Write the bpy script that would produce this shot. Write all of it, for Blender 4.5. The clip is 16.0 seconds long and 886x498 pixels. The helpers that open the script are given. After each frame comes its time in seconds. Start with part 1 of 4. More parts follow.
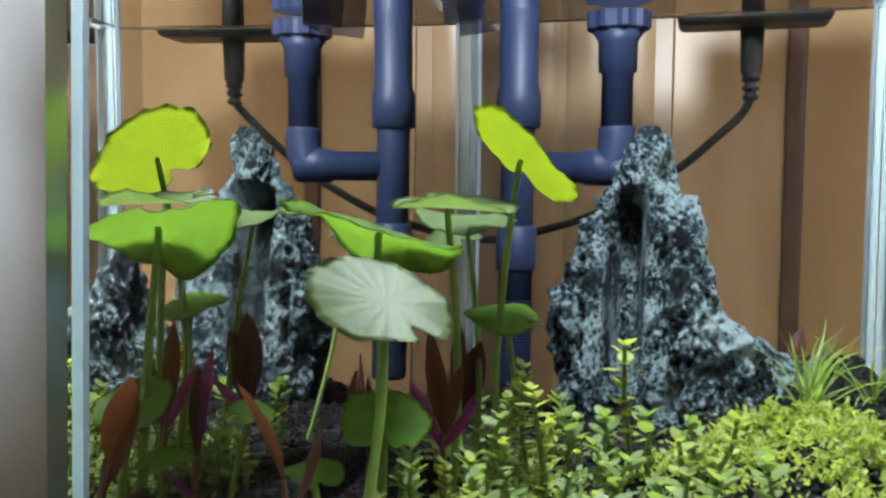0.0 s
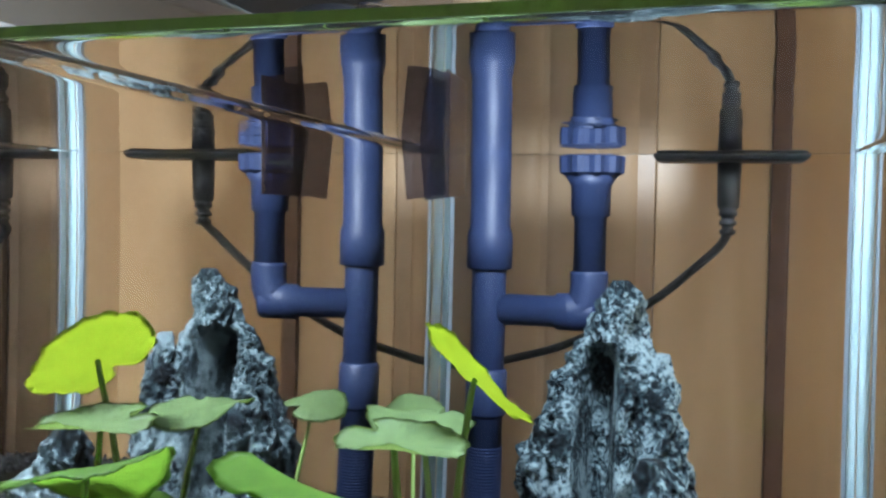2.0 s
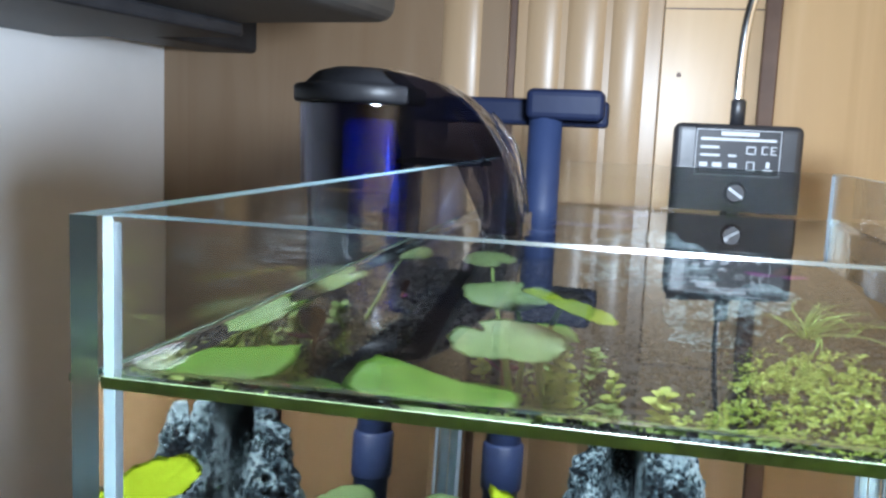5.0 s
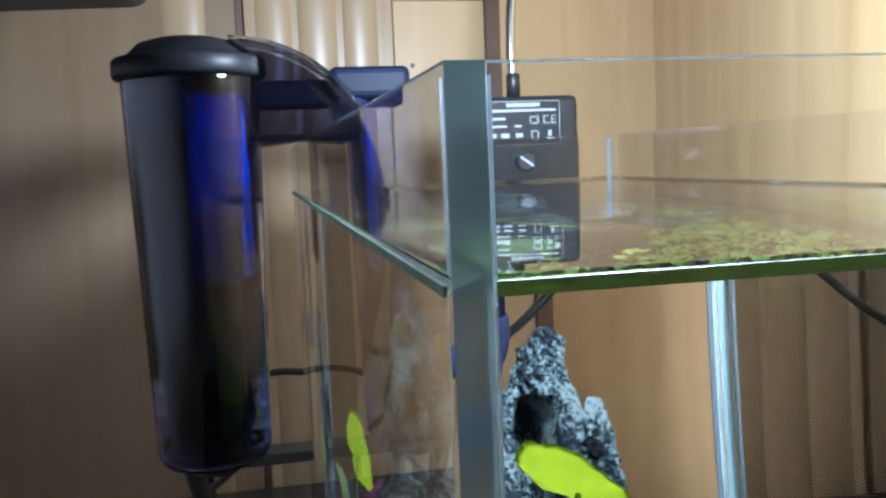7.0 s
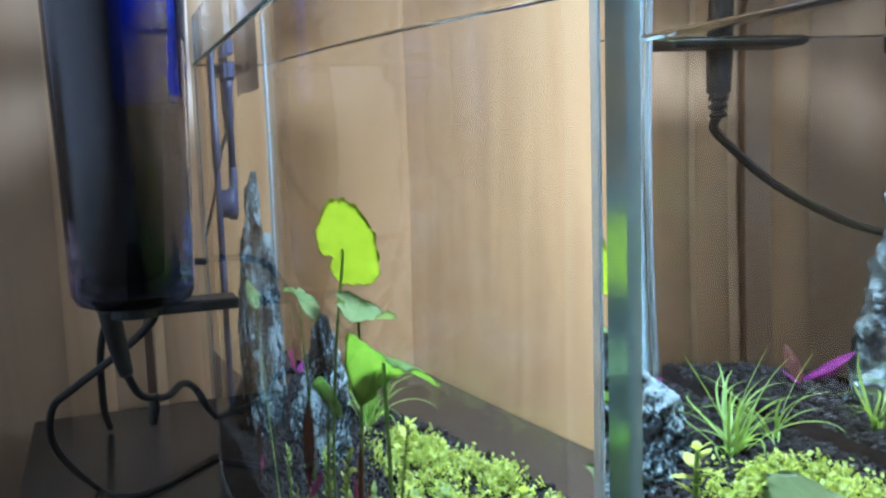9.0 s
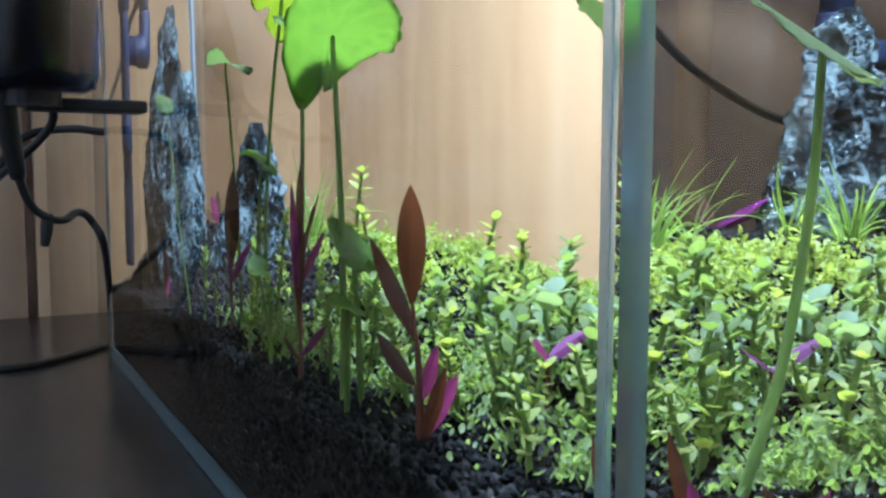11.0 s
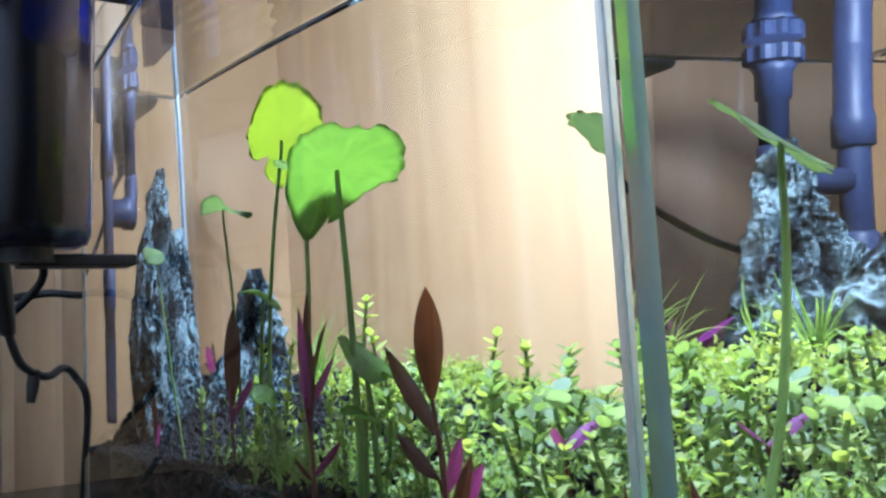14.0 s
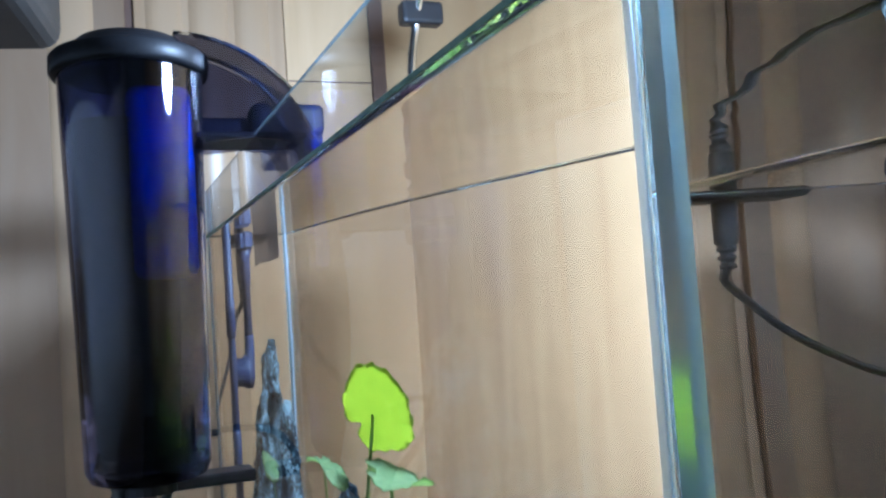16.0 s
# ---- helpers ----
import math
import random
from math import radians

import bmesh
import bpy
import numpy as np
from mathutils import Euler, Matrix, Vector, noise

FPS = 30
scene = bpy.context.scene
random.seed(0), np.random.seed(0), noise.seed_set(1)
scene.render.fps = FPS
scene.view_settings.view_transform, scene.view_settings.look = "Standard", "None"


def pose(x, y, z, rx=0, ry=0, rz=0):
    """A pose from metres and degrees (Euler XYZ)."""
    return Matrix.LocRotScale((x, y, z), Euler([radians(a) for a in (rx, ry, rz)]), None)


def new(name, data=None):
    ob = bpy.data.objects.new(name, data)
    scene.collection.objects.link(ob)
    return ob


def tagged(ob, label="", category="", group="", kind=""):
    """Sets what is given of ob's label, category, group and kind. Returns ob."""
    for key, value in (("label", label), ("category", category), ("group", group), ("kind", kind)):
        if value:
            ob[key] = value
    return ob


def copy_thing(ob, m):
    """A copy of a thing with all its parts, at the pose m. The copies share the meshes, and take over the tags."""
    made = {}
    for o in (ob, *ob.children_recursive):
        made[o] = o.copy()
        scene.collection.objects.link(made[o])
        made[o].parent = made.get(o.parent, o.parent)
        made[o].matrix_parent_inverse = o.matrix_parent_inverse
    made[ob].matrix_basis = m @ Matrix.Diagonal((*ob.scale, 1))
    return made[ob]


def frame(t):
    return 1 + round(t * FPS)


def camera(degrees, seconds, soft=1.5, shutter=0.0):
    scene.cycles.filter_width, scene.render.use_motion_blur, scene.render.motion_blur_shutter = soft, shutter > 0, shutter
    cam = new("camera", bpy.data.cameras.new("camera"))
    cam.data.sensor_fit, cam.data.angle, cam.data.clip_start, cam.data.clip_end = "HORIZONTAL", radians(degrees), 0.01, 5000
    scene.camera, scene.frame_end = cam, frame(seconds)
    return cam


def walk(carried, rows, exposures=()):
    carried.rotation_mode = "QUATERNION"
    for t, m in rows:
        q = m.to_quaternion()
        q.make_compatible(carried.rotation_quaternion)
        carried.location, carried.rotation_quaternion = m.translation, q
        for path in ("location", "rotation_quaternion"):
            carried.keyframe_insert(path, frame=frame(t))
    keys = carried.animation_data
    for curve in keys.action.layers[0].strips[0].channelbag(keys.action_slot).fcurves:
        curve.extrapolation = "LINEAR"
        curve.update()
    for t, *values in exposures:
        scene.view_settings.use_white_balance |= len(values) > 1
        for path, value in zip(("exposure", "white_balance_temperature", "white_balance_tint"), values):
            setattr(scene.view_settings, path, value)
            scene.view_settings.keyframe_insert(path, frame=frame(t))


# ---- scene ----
# Camera and its walk
cam = camera(53.0, 16.0, soft=2.5)
PATH = [
    (0, pose(0.0896, -0.1061, 0.1010, 87.35, -0.96, 16.28)),
    (0.5, pose(0.0919, -0.1029, 0.1158, 86.96, -1.49, 16.05)),
    (1, pose(0.0946, -0.1022, 0.1270, 87.32, -1.13, 16.16)),
    (1.5, pose(0.0954, -0.0995, 0.1399, 87.53, -1.22, 15.93)),
    (2, pose(0.0969, -0.0943, 0.1516, 87.51, -0.92, 16.32)),
    (2.5, pose(0.0956, -0.0952, 0.1650, 87.21, -1.41, 16.06)),
    (3, pose(0.0944, -0.0987, 0.1741, 87.32, -1.20, 16.46)),
    (3.2, pose(0.0938, -0.0987, 0.1780, 87.07, -0.95, 16.46)),
    (3.5, pose(0.0913, -0.0998, 0.1849, 87.00, -1.24, 16.53)),
    (5.8, pose(0.0293, -0.0876, 0.2062, 80.84, -2.49, 6.38)),
    (6, pose(0.0184, -0.0886, 0.2027, 81.50, -2.01, 3.85)),
    (6.5, pose(0.0016, -0.0829, 0.1896, 84.00, 0.27, -4.88)),
    (7, pose(-0.0159, -0.0743, 0.1846, 84.29, 2.39, -11.92)),
    (7.5, pose(-0.0292, -0.0702, 0.1804, 84.15, 3.64, -16.31)),
    (8, pose(-0.0290, -0.0701, 0.1649, 83.48, 3.44, -20.20)),
    (8.5, pose(-0.0374, -0.0711, 0.1523, 83.29, 2.68, -20.82)),
    (9, pose(-0.0420, -0.0686, 0.1379, 83.17, 1.88, -21.39)),
    (9.5, pose(-0.0460, -0.0623, 0.1223, 84.16, 1.04, -23.82)),
    (10, pose(-0.0500, -0.0616, 0.1042, 84.40, 0.89, -25.91)),
    (12.3, pose(-0.0533, -0.0661, 0.0497, 88.27, 0.93, -31.51)),
    (12.5, pose(-0.0543, -0.0663, 0.0513, 89.17, 1.79, -31.78)),
    (13, pose(-0.0611, -0.0671, 0.0546, 91.78, 2.55, -31.61)),
    (13.5, pose(-0.0654, -0.0679, 0.0546, 93.40, 2.79, -32.03)),
    (14, pose(-0.0653, -0.0686, 0.0608, 95.71, 3.19, -31.40)),
    (14.5, pose(-0.0632, -0.0669, 0.0756, 95.46, 2.69, -29.32)),
    (15, pose(-0.0580, -0.0671, 0.0998, 94.88, 3.29, -27.01)),
    (15.5, pose(-0.0518, -0.0648, 0.1188, 94.39, 3.27, -23.92)),
    (16, pose(-0.0473, -0.0669, 0.1388, 93.40, 3.99, -21.51)),
]
walk(cam, PATH, exposures=[(0, -0.2, 5850, 8), (2, 0.0, 5300, 8), (3.5, 0.0, 5500, 8), (6, 0.0, 5350, 8), (7.4, 0.0, 5050, 6), (9, 0.4, 4800, 6), (10, 0.25, 4750, 7), (12.5, 0.5, 4800, 12), (14.5, 0.35, 4650, 10), (16, 0.3, 4450, 7)])

# World and lamps
world = bpy.data.worlds.new("room_light")
scene.world = world
world.use_nodes = True
bg = world.node_tree.nodes["Background"]
bg.inputs[0].default_value = (0.86, 0.92, 1.0, 1)
bg.inputs[1].default_value = 0.13


def bulb(name, at, radius, watts, color):
    data = bpy.data.lights.new(name, "POINT")
    data.shadow_soft_size, data.energy, data.color = radius, watts, color
    ob = new(name, data)
    ob.location = at
    return ob


LAMP = pose(0.072, 0.138, 0.260, 0, 0, 0)
bulb("tank_light_emitter", LAMP @ Vector((0, 0, -0.022)), 0.019, 4.2, (0.93, 0.975, 1.0))
scene.view_settings.exposure = 0.0
scene.cycles.max_bounces, scene.cycles.transmission_bounces, scene.cycles.glossy_bounces = 24, 24, 12

# Tank measures
W, L, H, ZW, T = 0.1497, 0.3221, 0.1929, 0.1731, 0.0036


# ---------- materials ----------
def nodes_of(name):
    m = bpy.data.materials.new(name)
    m.use_nodes = True
    nt = m.node_tree
    return m, nt, nt.nodes["Principled BSDF"], nt.nodes["Material Output"]


def noise_node(nt, scale, detail=6.0, rough=0.6):
    co = nt.nodes.new("ShaderNodeTexCoord")
    n = nt.nodes.new("ShaderNodeTexNoise")
    n.inputs["Scale"].default_value, n.inputs["Detail"].default_value, n.inputs["Roughness"].default_value = scale, detail, rough
    nt.links.new(co.outputs["Object"], n.inputs["Vector"])
    return n


def ramp_node(nt, src, stops):
    r = nt.nodes.new("ShaderNodeValToRGB")
    while len(r.color_ramp.elements) < len(stops):
        r.color_ramp.elements.new(0.5)
    for e, (p, c) in zip(r.color_ramp.elements, stops):
        e.position, e.color = p, (*c, 1)
    nt.links.new(src, r.inputs[0])
    return r


def bump_node(nt, src, strength, dist, bsdf):
    b = nt.nodes.new("ShaderNodeBump")
    b.inputs["Strength"].default_value, b.inputs["Distance"].default_value = strength, dist
    nt.links.new(src, b.inputs["Height"])
    nt.links.new(b.outputs[0], bsdf.inputs["Normal"])
    return b


def surface(name, dark, light, rough=0.5, metal=0.0, scale=60.0, bump=0.1, dist=0.001, lo=0.3, hi=0.7, coat=0.0):
    m, nt, p, out = nodes_of(name)
    n = noise_node(nt, scale)
    r = ramp_node(nt, n.outputs[0], [(lo, dark), (hi, light)])
    nt.links.new(r.outputs[0], p.inputs["Base Color"])
    p.inputs["Roughness"].default_value, p.inputs["Metallic"].default_value = rough, metal
    p.inputs["Coat Weight"].default_value = coat
    if bump:
        fine = noise_node(nt, scale * 5)
        bump_node(nt, fine.outputs[0], bump, dist, p)
    return m


def clear(name, color, ior, rough=0.0):
    m, nt, p, out = nodes_of(name)
    p.inputs["Base Color"].default_value = (*color, 1)
    p.inputs["Transmission Weight"].default_value, p.inputs["IOR"].default_value, p.inputs["Roughness"].default_value = 1.0, ior, rough
    return m


def leaf_mat(name, a, b, scale=120.0, through_share=0.45, through_gain=1.6, rough=0.45, veins=0):
    """Leaf blade: mottled colour, light passes through."""
    m, nt, p, out = nodes_of(name)
    n = noise_node(nt, scale, 4.0)
    info = nt.nodes.new("ShaderNodeObjectInfo")
    add = nt.nodes.new("ShaderNodeMath")
    add.operation = "MULTIPLY_ADD"
    add.inputs[1].default_value, add.inputs[2].default_value = 0.3, -0.15
    nt.links.new(info.outputs["Random"], add.inputs[0])
    geo = nt.nodes.new("ShaderNodeNewGeometry")
    isl = nt.nodes.new("ShaderNodeMath")
    isl.operation = "MULTIPLY_ADD"
    isl.inputs[1].default_value = 0.4
    nt.links.new(geo.outputs["Random Per Island"], isl.inputs[0])
    nt.links.new(add.outputs[0], isl.inputs[2])
    tot = nt.nodes.new("ShaderNodeMath")
    nt.links.new(n.outputs[0], tot.inputs[0])
    nt.links.new(isl.outputs[0], tot.inputs[1])
    if veins:
        co = nt.nodes.new("ShaderNodeTexCoord")
        sep = nt.nodes.new("ShaderNodeSeparateXYZ")
        nt.links.new(co.outputs["Object"], sep.inputs[0])
        last = None
        for op, first, second in (("ARCTAN2", sep.outputs[0], sep.outputs[1]), ("MULTIPLY", None, veins / 2), ("COSINE", None, None), ("ABSOLUTE", None, None), ("POWER", None, 40.0), ("MULTIPLY_ADD", None, 0.22)):
            k = nt.nodes.new("ShaderNodeMath")
            k.operation = op
            nt.links.new(first if last is None else last, k.inputs[0])
            if op == "ARCTAN2":
                nt.links.new(second, k.inputs[1])
            elif second is not None:
                k.inputs[1].default_value = second
            if op == "MULTIPLY_ADD":
                nt.links.new(tot.outputs[0], k.inputs[2])
            last = k.outputs[0]
    r = ramp_node(nt, last if veins else tot.outputs[0], [(0.35, a), (0.95, b)])
    nt.links.new(r.outputs[0], p.inputs["Base Color"])
    p.inputs["Roughness"].default_value = rough
    p.inputs["Specular IOR Level"].default_value = 0.3
    tr = nt.nodes.new("ShaderNodeBsdfTranslucent")
    g = nt.nodes.new("ShaderNodeMix")
    g.data_type, g.blend_type = "RGBA", "MULTIPLY"
    g.inputs[0].default_value = 1.0
    g.inputs[7].default_value = (through_gain, through_gain, through_gain * 0.5, 1)
    nt.links.new(r.outputs[0], g.inputs[6])
    nt.links.new(g.outputs[2], tr.inputs[0])
    mix = nt.nodes.new("ShaderNodeMixShader")
    mix.inputs[0].default_value = through_share
    nt.links.new(p.outputs[0], mix.inputs[1])
    nt.links.new(tr.outputs[0], mix.inputs[2])
    nt.links.new(mix.outputs[0], out.inputs[0])
    fine = noise_node(nt, scale * 6)
    bump_node(nt, fine.outputs[0], 0.25, 0.0006, p)
    return m


GLASS = clear("tank_glass", (0.97, 0.985, 0.98), 1.5)
EDGE = clear("polished_glass_edge", (0.37, 0.53, 0.58), 1.5, 0.22)
EDGE.node_tree.nodes["Principled BSDF"].inputs["Transmission Weight"].default_value = 0.55
GLASS_WET, _nt, _p, _out = nodes_of("glass_wetted_by_water")
_r = _nt.nodes.new("ShaderNodeBsdfRefraction")
_r.inputs["IOR"].default_value, _r.inputs["Roughness"].default_value, _r.inputs["Color"].default_value = 1.0, 0.0, (0.99, 0.985, 0.978, 1)
_nt.links.new(_r.outputs[0], _out.inputs[0])
WATER = clear("water", (0.995, 0.985, 0.97), 1.33)
SILICONE = clear("silicone", (0.34, 0.39, 0.43), 1.42, 0.3)
SILICONE.node_tree.nodes["Principled BSDF"].inputs["Transmission Weight"].default_value = 0.8
BLACK = surface("black_plastic", (0.012, 0.012, 0.014), (0.025, 0.025, 0.028), 0.45, 0, 90, 0.15)
LIDMAT = surface("glossy_black_plastic", (0.004, 0.004, 0.005), (0.009, 0.009, 0.010), 0.42, 0, 90, 0.05)
SOOT = surface("grey_black_plastic", (0.012, 0.012, 0.014), (0.026, 0.026, 0.03), 0.38, 0, 60, 0.1)
PIPE = surface("blue_grey_plastic", (0.009, 0.015, 0.042), (0.015, 0.023, 0.058), 0.5, 0, 40, 0.08)
NAVY = surface("dark_navy_plastic", (0.004, 0.006, 0.018), (0.008, 0.011, 0.028), 0.5, 0, 40, 0.08)
SMOKE = clear("smoked_plastic", (0.09, 0.095, 0.24), 1.46, 0.05)
for _m, _v in ((LIDMAT, 0.12), (BLACK, 0.25), (SMOKE, 0.1), (NAVY, 0.12), (PIPE, 0.3)):
    _m.node_tree.nodes["Principled BSDF"].inputs["Specular IOR Level"].default_value = _v
SMOKE_THIN = clear("thin_smoked_plastic", (0.27, 0.27, 0.37), 1.46, 0.03)
FOAM = surface("blue_filter_foam", (0.03, 0.10, 0.85), (0.10, 0.25, 0.97), 0.9, 0, 500, 0.6, 0.002)
CHROME = surface("chrome", (0.7, 0.7, 0.72), (0.8, 0.8, 0.8), 0.12, 1.0, 20, 0)
CABLE = surface("black_cable", (0.01, 0.01, 0.011), (0.02, 0.02, 0.02), 0.5, 0, 100, 0.05)
INK = surface("label_print", (0.28, 0.29, 0.31), (0.36, 0.37, 0.39), 0.6, 0, 300, 0)
WALL = surface("white_wall_paint", (0.78, 0.78, 0.78), (0.86, 0.86, 0.86), 0.8, 0, 9, 0.1)
TABLE = surface("dark_table_laminate", (0.035, 0.033, 0.033), (0.06, 0.056, 0.054), 0.22, 0, 25, 0.05)
APPLIANCE = surface("dark_grey_casing", (0.020, 0.019, 0.018), (0.036, 0.034, 0.032), 0.5, 0, 50, 0.1)


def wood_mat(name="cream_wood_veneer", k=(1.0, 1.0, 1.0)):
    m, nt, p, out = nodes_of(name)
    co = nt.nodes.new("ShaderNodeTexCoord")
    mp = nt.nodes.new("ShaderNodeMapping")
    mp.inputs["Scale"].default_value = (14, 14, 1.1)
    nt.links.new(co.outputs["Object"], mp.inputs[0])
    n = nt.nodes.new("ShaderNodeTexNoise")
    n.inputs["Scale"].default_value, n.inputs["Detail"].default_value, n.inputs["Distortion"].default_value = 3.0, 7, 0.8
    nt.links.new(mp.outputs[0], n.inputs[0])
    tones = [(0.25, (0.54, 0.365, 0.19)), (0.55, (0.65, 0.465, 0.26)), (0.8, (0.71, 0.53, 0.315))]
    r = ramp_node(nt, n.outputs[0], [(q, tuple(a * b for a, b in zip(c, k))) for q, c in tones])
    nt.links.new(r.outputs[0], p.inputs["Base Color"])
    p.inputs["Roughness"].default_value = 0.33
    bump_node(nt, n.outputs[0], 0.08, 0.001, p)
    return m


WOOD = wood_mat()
# darker copies of the cream veneer, with the wall's shade in their colour
WOOD_SHADED = wood_mat("shaded_wood_veneer", (0.44, 0.43, 0.47))
WOOD_HALF_SHADED = wood_mat("half_shaded_wood_veneer", (0.72, 0.71, 0.74))
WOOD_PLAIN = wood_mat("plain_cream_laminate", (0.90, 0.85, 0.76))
WOOD_DARK = surface("dark_wood_strip", (0.13, 0.075, 0.05), (0.2, 0.12, 0.08), 0.45, 0, 30, 0.1)


def soil_mat():
    m, nt, p, out = nodes_of("black_aqua_soil")
    geo = nt.nodes.new("ShaderNodeNewGeometry")
    r = ramp_node(nt, geo.outputs["Random Per Island"], [(0.0, (0.005, 0.005, 0.005)), (0.7, (0.014, 0.014, 0.0143)), (1.0, (0.04, 0.039, 0.038))])
    nt.links.new(r.outputs[0], p.inputs["Base Color"])
    p.inputs["Roughness"].default_value = 0.9
    p.inputs["Specular IOR Level"].default_value = 0.1
    n = noise_node(nt, 1500)
    bump_node(nt, n.outputs[0], 0.5, 0.0004, p)
    return m


SOIL = soil_mat()


def rock_mat():
    m, nt, p, out = nodes_of("pitted_grey_stone")
    warp = noise_node(nt, 260, 4)
    co = nt.nodes.new("ShaderNodeTexCoord")
    mixv = nt.nodes.new("ShaderNodeVectorMath")
    mixv.operation = "MULTIPLY_ADD"
    mixv.inputs[1].default_value = (0.004, 0.004, 0.004)
    nt.links.new(warp.outputs[1], mixv.inputs[0])
    nt.links.new(co.outputs["Object"], mixv.inputs[2])
    vor = nt.nodes.new("ShaderNodeTexVoronoi")
    vor.inputs["Scale"].default_value = 520
    nt.links.new(mixv.outputs[0], vor.inputs["Vector"])
    n = noise_node(nt, 820, 9, 0.8)
    big = noise_node(nt, 55, 4)
    s1 = nt.nodes.new("ShaderNodeMath")
    s1.operation = "MULTIPLY_ADD"
    s1.inputs[1].default_value = 0.48
    crisp = nt.nodes.new("ShaderNodeMath")
    crisp.operation = "MULTIPLY_ADD"
    crisp.inputs[1].default_value, crisp.inputs[2].default_value = 1.8, -0.4
    nt.links.new(n.outputs[0], crisp.inputs[0])
    nt.links.new(vor.outputs["Distance"], s1.inputs[0])
    nt.links.new(crisp.outputs[0], s1.inputs[2])
    s2 = nt.nodes.new("ShaderNodeMath")
    s2.operation = "MULTIPLY_ADD"
    s2.inputs[1].default_value = 1.6
    nt.links.new(big.outputs[0], s2.inputs[0])
    nt.links.new(s1.outputs[0], s2.inputs[2])
    r = ramp_node(nt, s2.outputs[0], [(0.56, (0.002, 0.004, 0.006)), (0.69, (0.008, 0.015, 0.021)), (0.82, (0.060, 0.102, 0.118)), (1.0, (0.40, 0.51, 0.53))])
    mp = nt.nodes.new("ShaderNodeMath")
    mp.operation = "SUBTRACT"
    mp.inputs[1].default_value = 0.74
    nt.links.new(s2.outputs[0], mp.inputs[0])
    nt.links.new(mp.outputs[0], r.inputs[0])
    nt.links.new(r.outputs[0], p.inputs["Base Color"])
    p.inputs["Roughness"].default_value = 0.9
    p.inputs["Specular IOR Level"].default_value = 0.2
    bump_node(nt, s1.outputs[0], 1.0, 0.003, p)
    return m


ROCK = rock_mat()


# ---------- mesh helpers ----------
def to_mesh(name, bm, mats, smooth=False):
    me = bpy.data.meshes.new(name)
    bm.normal_update()
    bm.to_mesh(me)
    bm.free()
    for m in (mats if isinstance(mats, (list, tuple)) else [mats]):
        me.materials.append(m)
    if smooth:
        me.polygons.foreach_set("use_smooth", [True] * len(me.polygons))
    return me


def part(name, bm, material, parent=None, label="", smooth=False):
    ob = new(name, to_mesh(name, bm, material, smooth))
    if parent is not None:
        ob.parent = parent
    if label:
        tagged(ob, label)
    return ob


def thing(name, label, category, at=(0, 0, 0), group="", kind=""):
    ob = new(name)
    ob.location = at
    ob.empty_display_size = 0.02
    return tagged(ob, label, category, group, kind)


def box(x0, x1, y0, y1, z0, z1, bevel=0.0, seg=2, bm=None):
    b = bmesh.new()
    bmesh.ops.create_cube(b, size=1.0, matrix=Matrix.LocRotScale(((x0 + x1) / 2, (y0 + y1) / 2, (z0 + z1) / 2), None, (x1 - x0, y1 - y0, z1 - z0)))
    if bevel:
        bmesh.ops.bevel(b, geom=b.edges[:], offset=bevel, segments=seg, affect="EDGES", profile=0.5)
    if bm is None:
        return b
    me = bpy.data.meshes.new("tmp")
    b.to_mesh(me)
    b.free()
    bm.from_mesh(me)
    bpy.data.meshes.remove(me)
    return bm


def revolve(profile, seg=32, sx=1.0, sy=1.0, at=(0, 0, 0), caps=True):
    """Turned body from (radius, z) pairs."""
    bm = bmesh.new()
    rings = []
    for r, z in profile:
        rings.append([bm.verts.new((at[0] + r * sx * math.cos(2 * math.pi * i / seg), at[1] + r * sy * math.sin(2 * math.pi * i / seg), at[2] + z)) for i in range(seg)])
    for a, b in zip(rings, rings[1:]):
        for i in range(seg):
            bm.faces.new((a[i], a[(i + 1) % seg], b[(i + 1) % seg], b[i]))
    if caps:
        bm.faces.new(list(reversed(rings[0])))
        bm.faces.new(rings[-1])
    return bm


def tube(points, radii, seg=10, bm=None, smooth_steps=5, taper_end=False):
    """Round tube through points (Catmull-Rom)."""
    bm = bm or bmesh.new()
    pts = [Vector(p) for p in points]
    if not isinstance(radii, (list, tuple)):
        radii = [radii] * len(pts)
    path = []
    for i in range(len(pts) - 1):
        p0, p1, p2, p3 = pts[max(i - 1, 0)], pts[i], pts[i + 1], pts[min(i + 2, len(pts) - 1)]
        for s in range(smooth_steps):
            u = s / smooth_steps
            q = 0.5 * ((2 * p1) + (p2 - p0) * u + (2 * p0 - 5 * p1 + 4 * p2 - p3) * u * u + (3 * p1 - p0 - 3 * p2 + p3) * u ** 3)
            path.append((q, radii[i] * (1 - u) + radii[i + 1] * u))
    path.append((pts[-1], radii[-1]))
    rings, up = [], None
    for i, (q, r) in enumerate(path):
        d = (path[min(i + 1, len(path) - 1)][0] - path[max(i - 1, 0)][0]).normalized()
        if up is None:
            up = d.orthogonal().normalized()
        up = (up - d * up.dot(d)).normalized()
        side = d.cross(up)
        rings.append([bm.verts.new(q + (up * math.cos(2 * math.pi * k / seg) + side * math.sin(2 * math.pi * k / seg)) * r) for k in range(seg)])
    for a, b in zip(rings, rings[1:]):
        for k in range(seg):
            bm.faces.new((a[k], a[(k + 1) % seg], b[(k + 1) % seg], b[k]))
    bm.faces.new(list(reversed(rings[0])))
    bm.faces.new(rings[-1])
    return bm


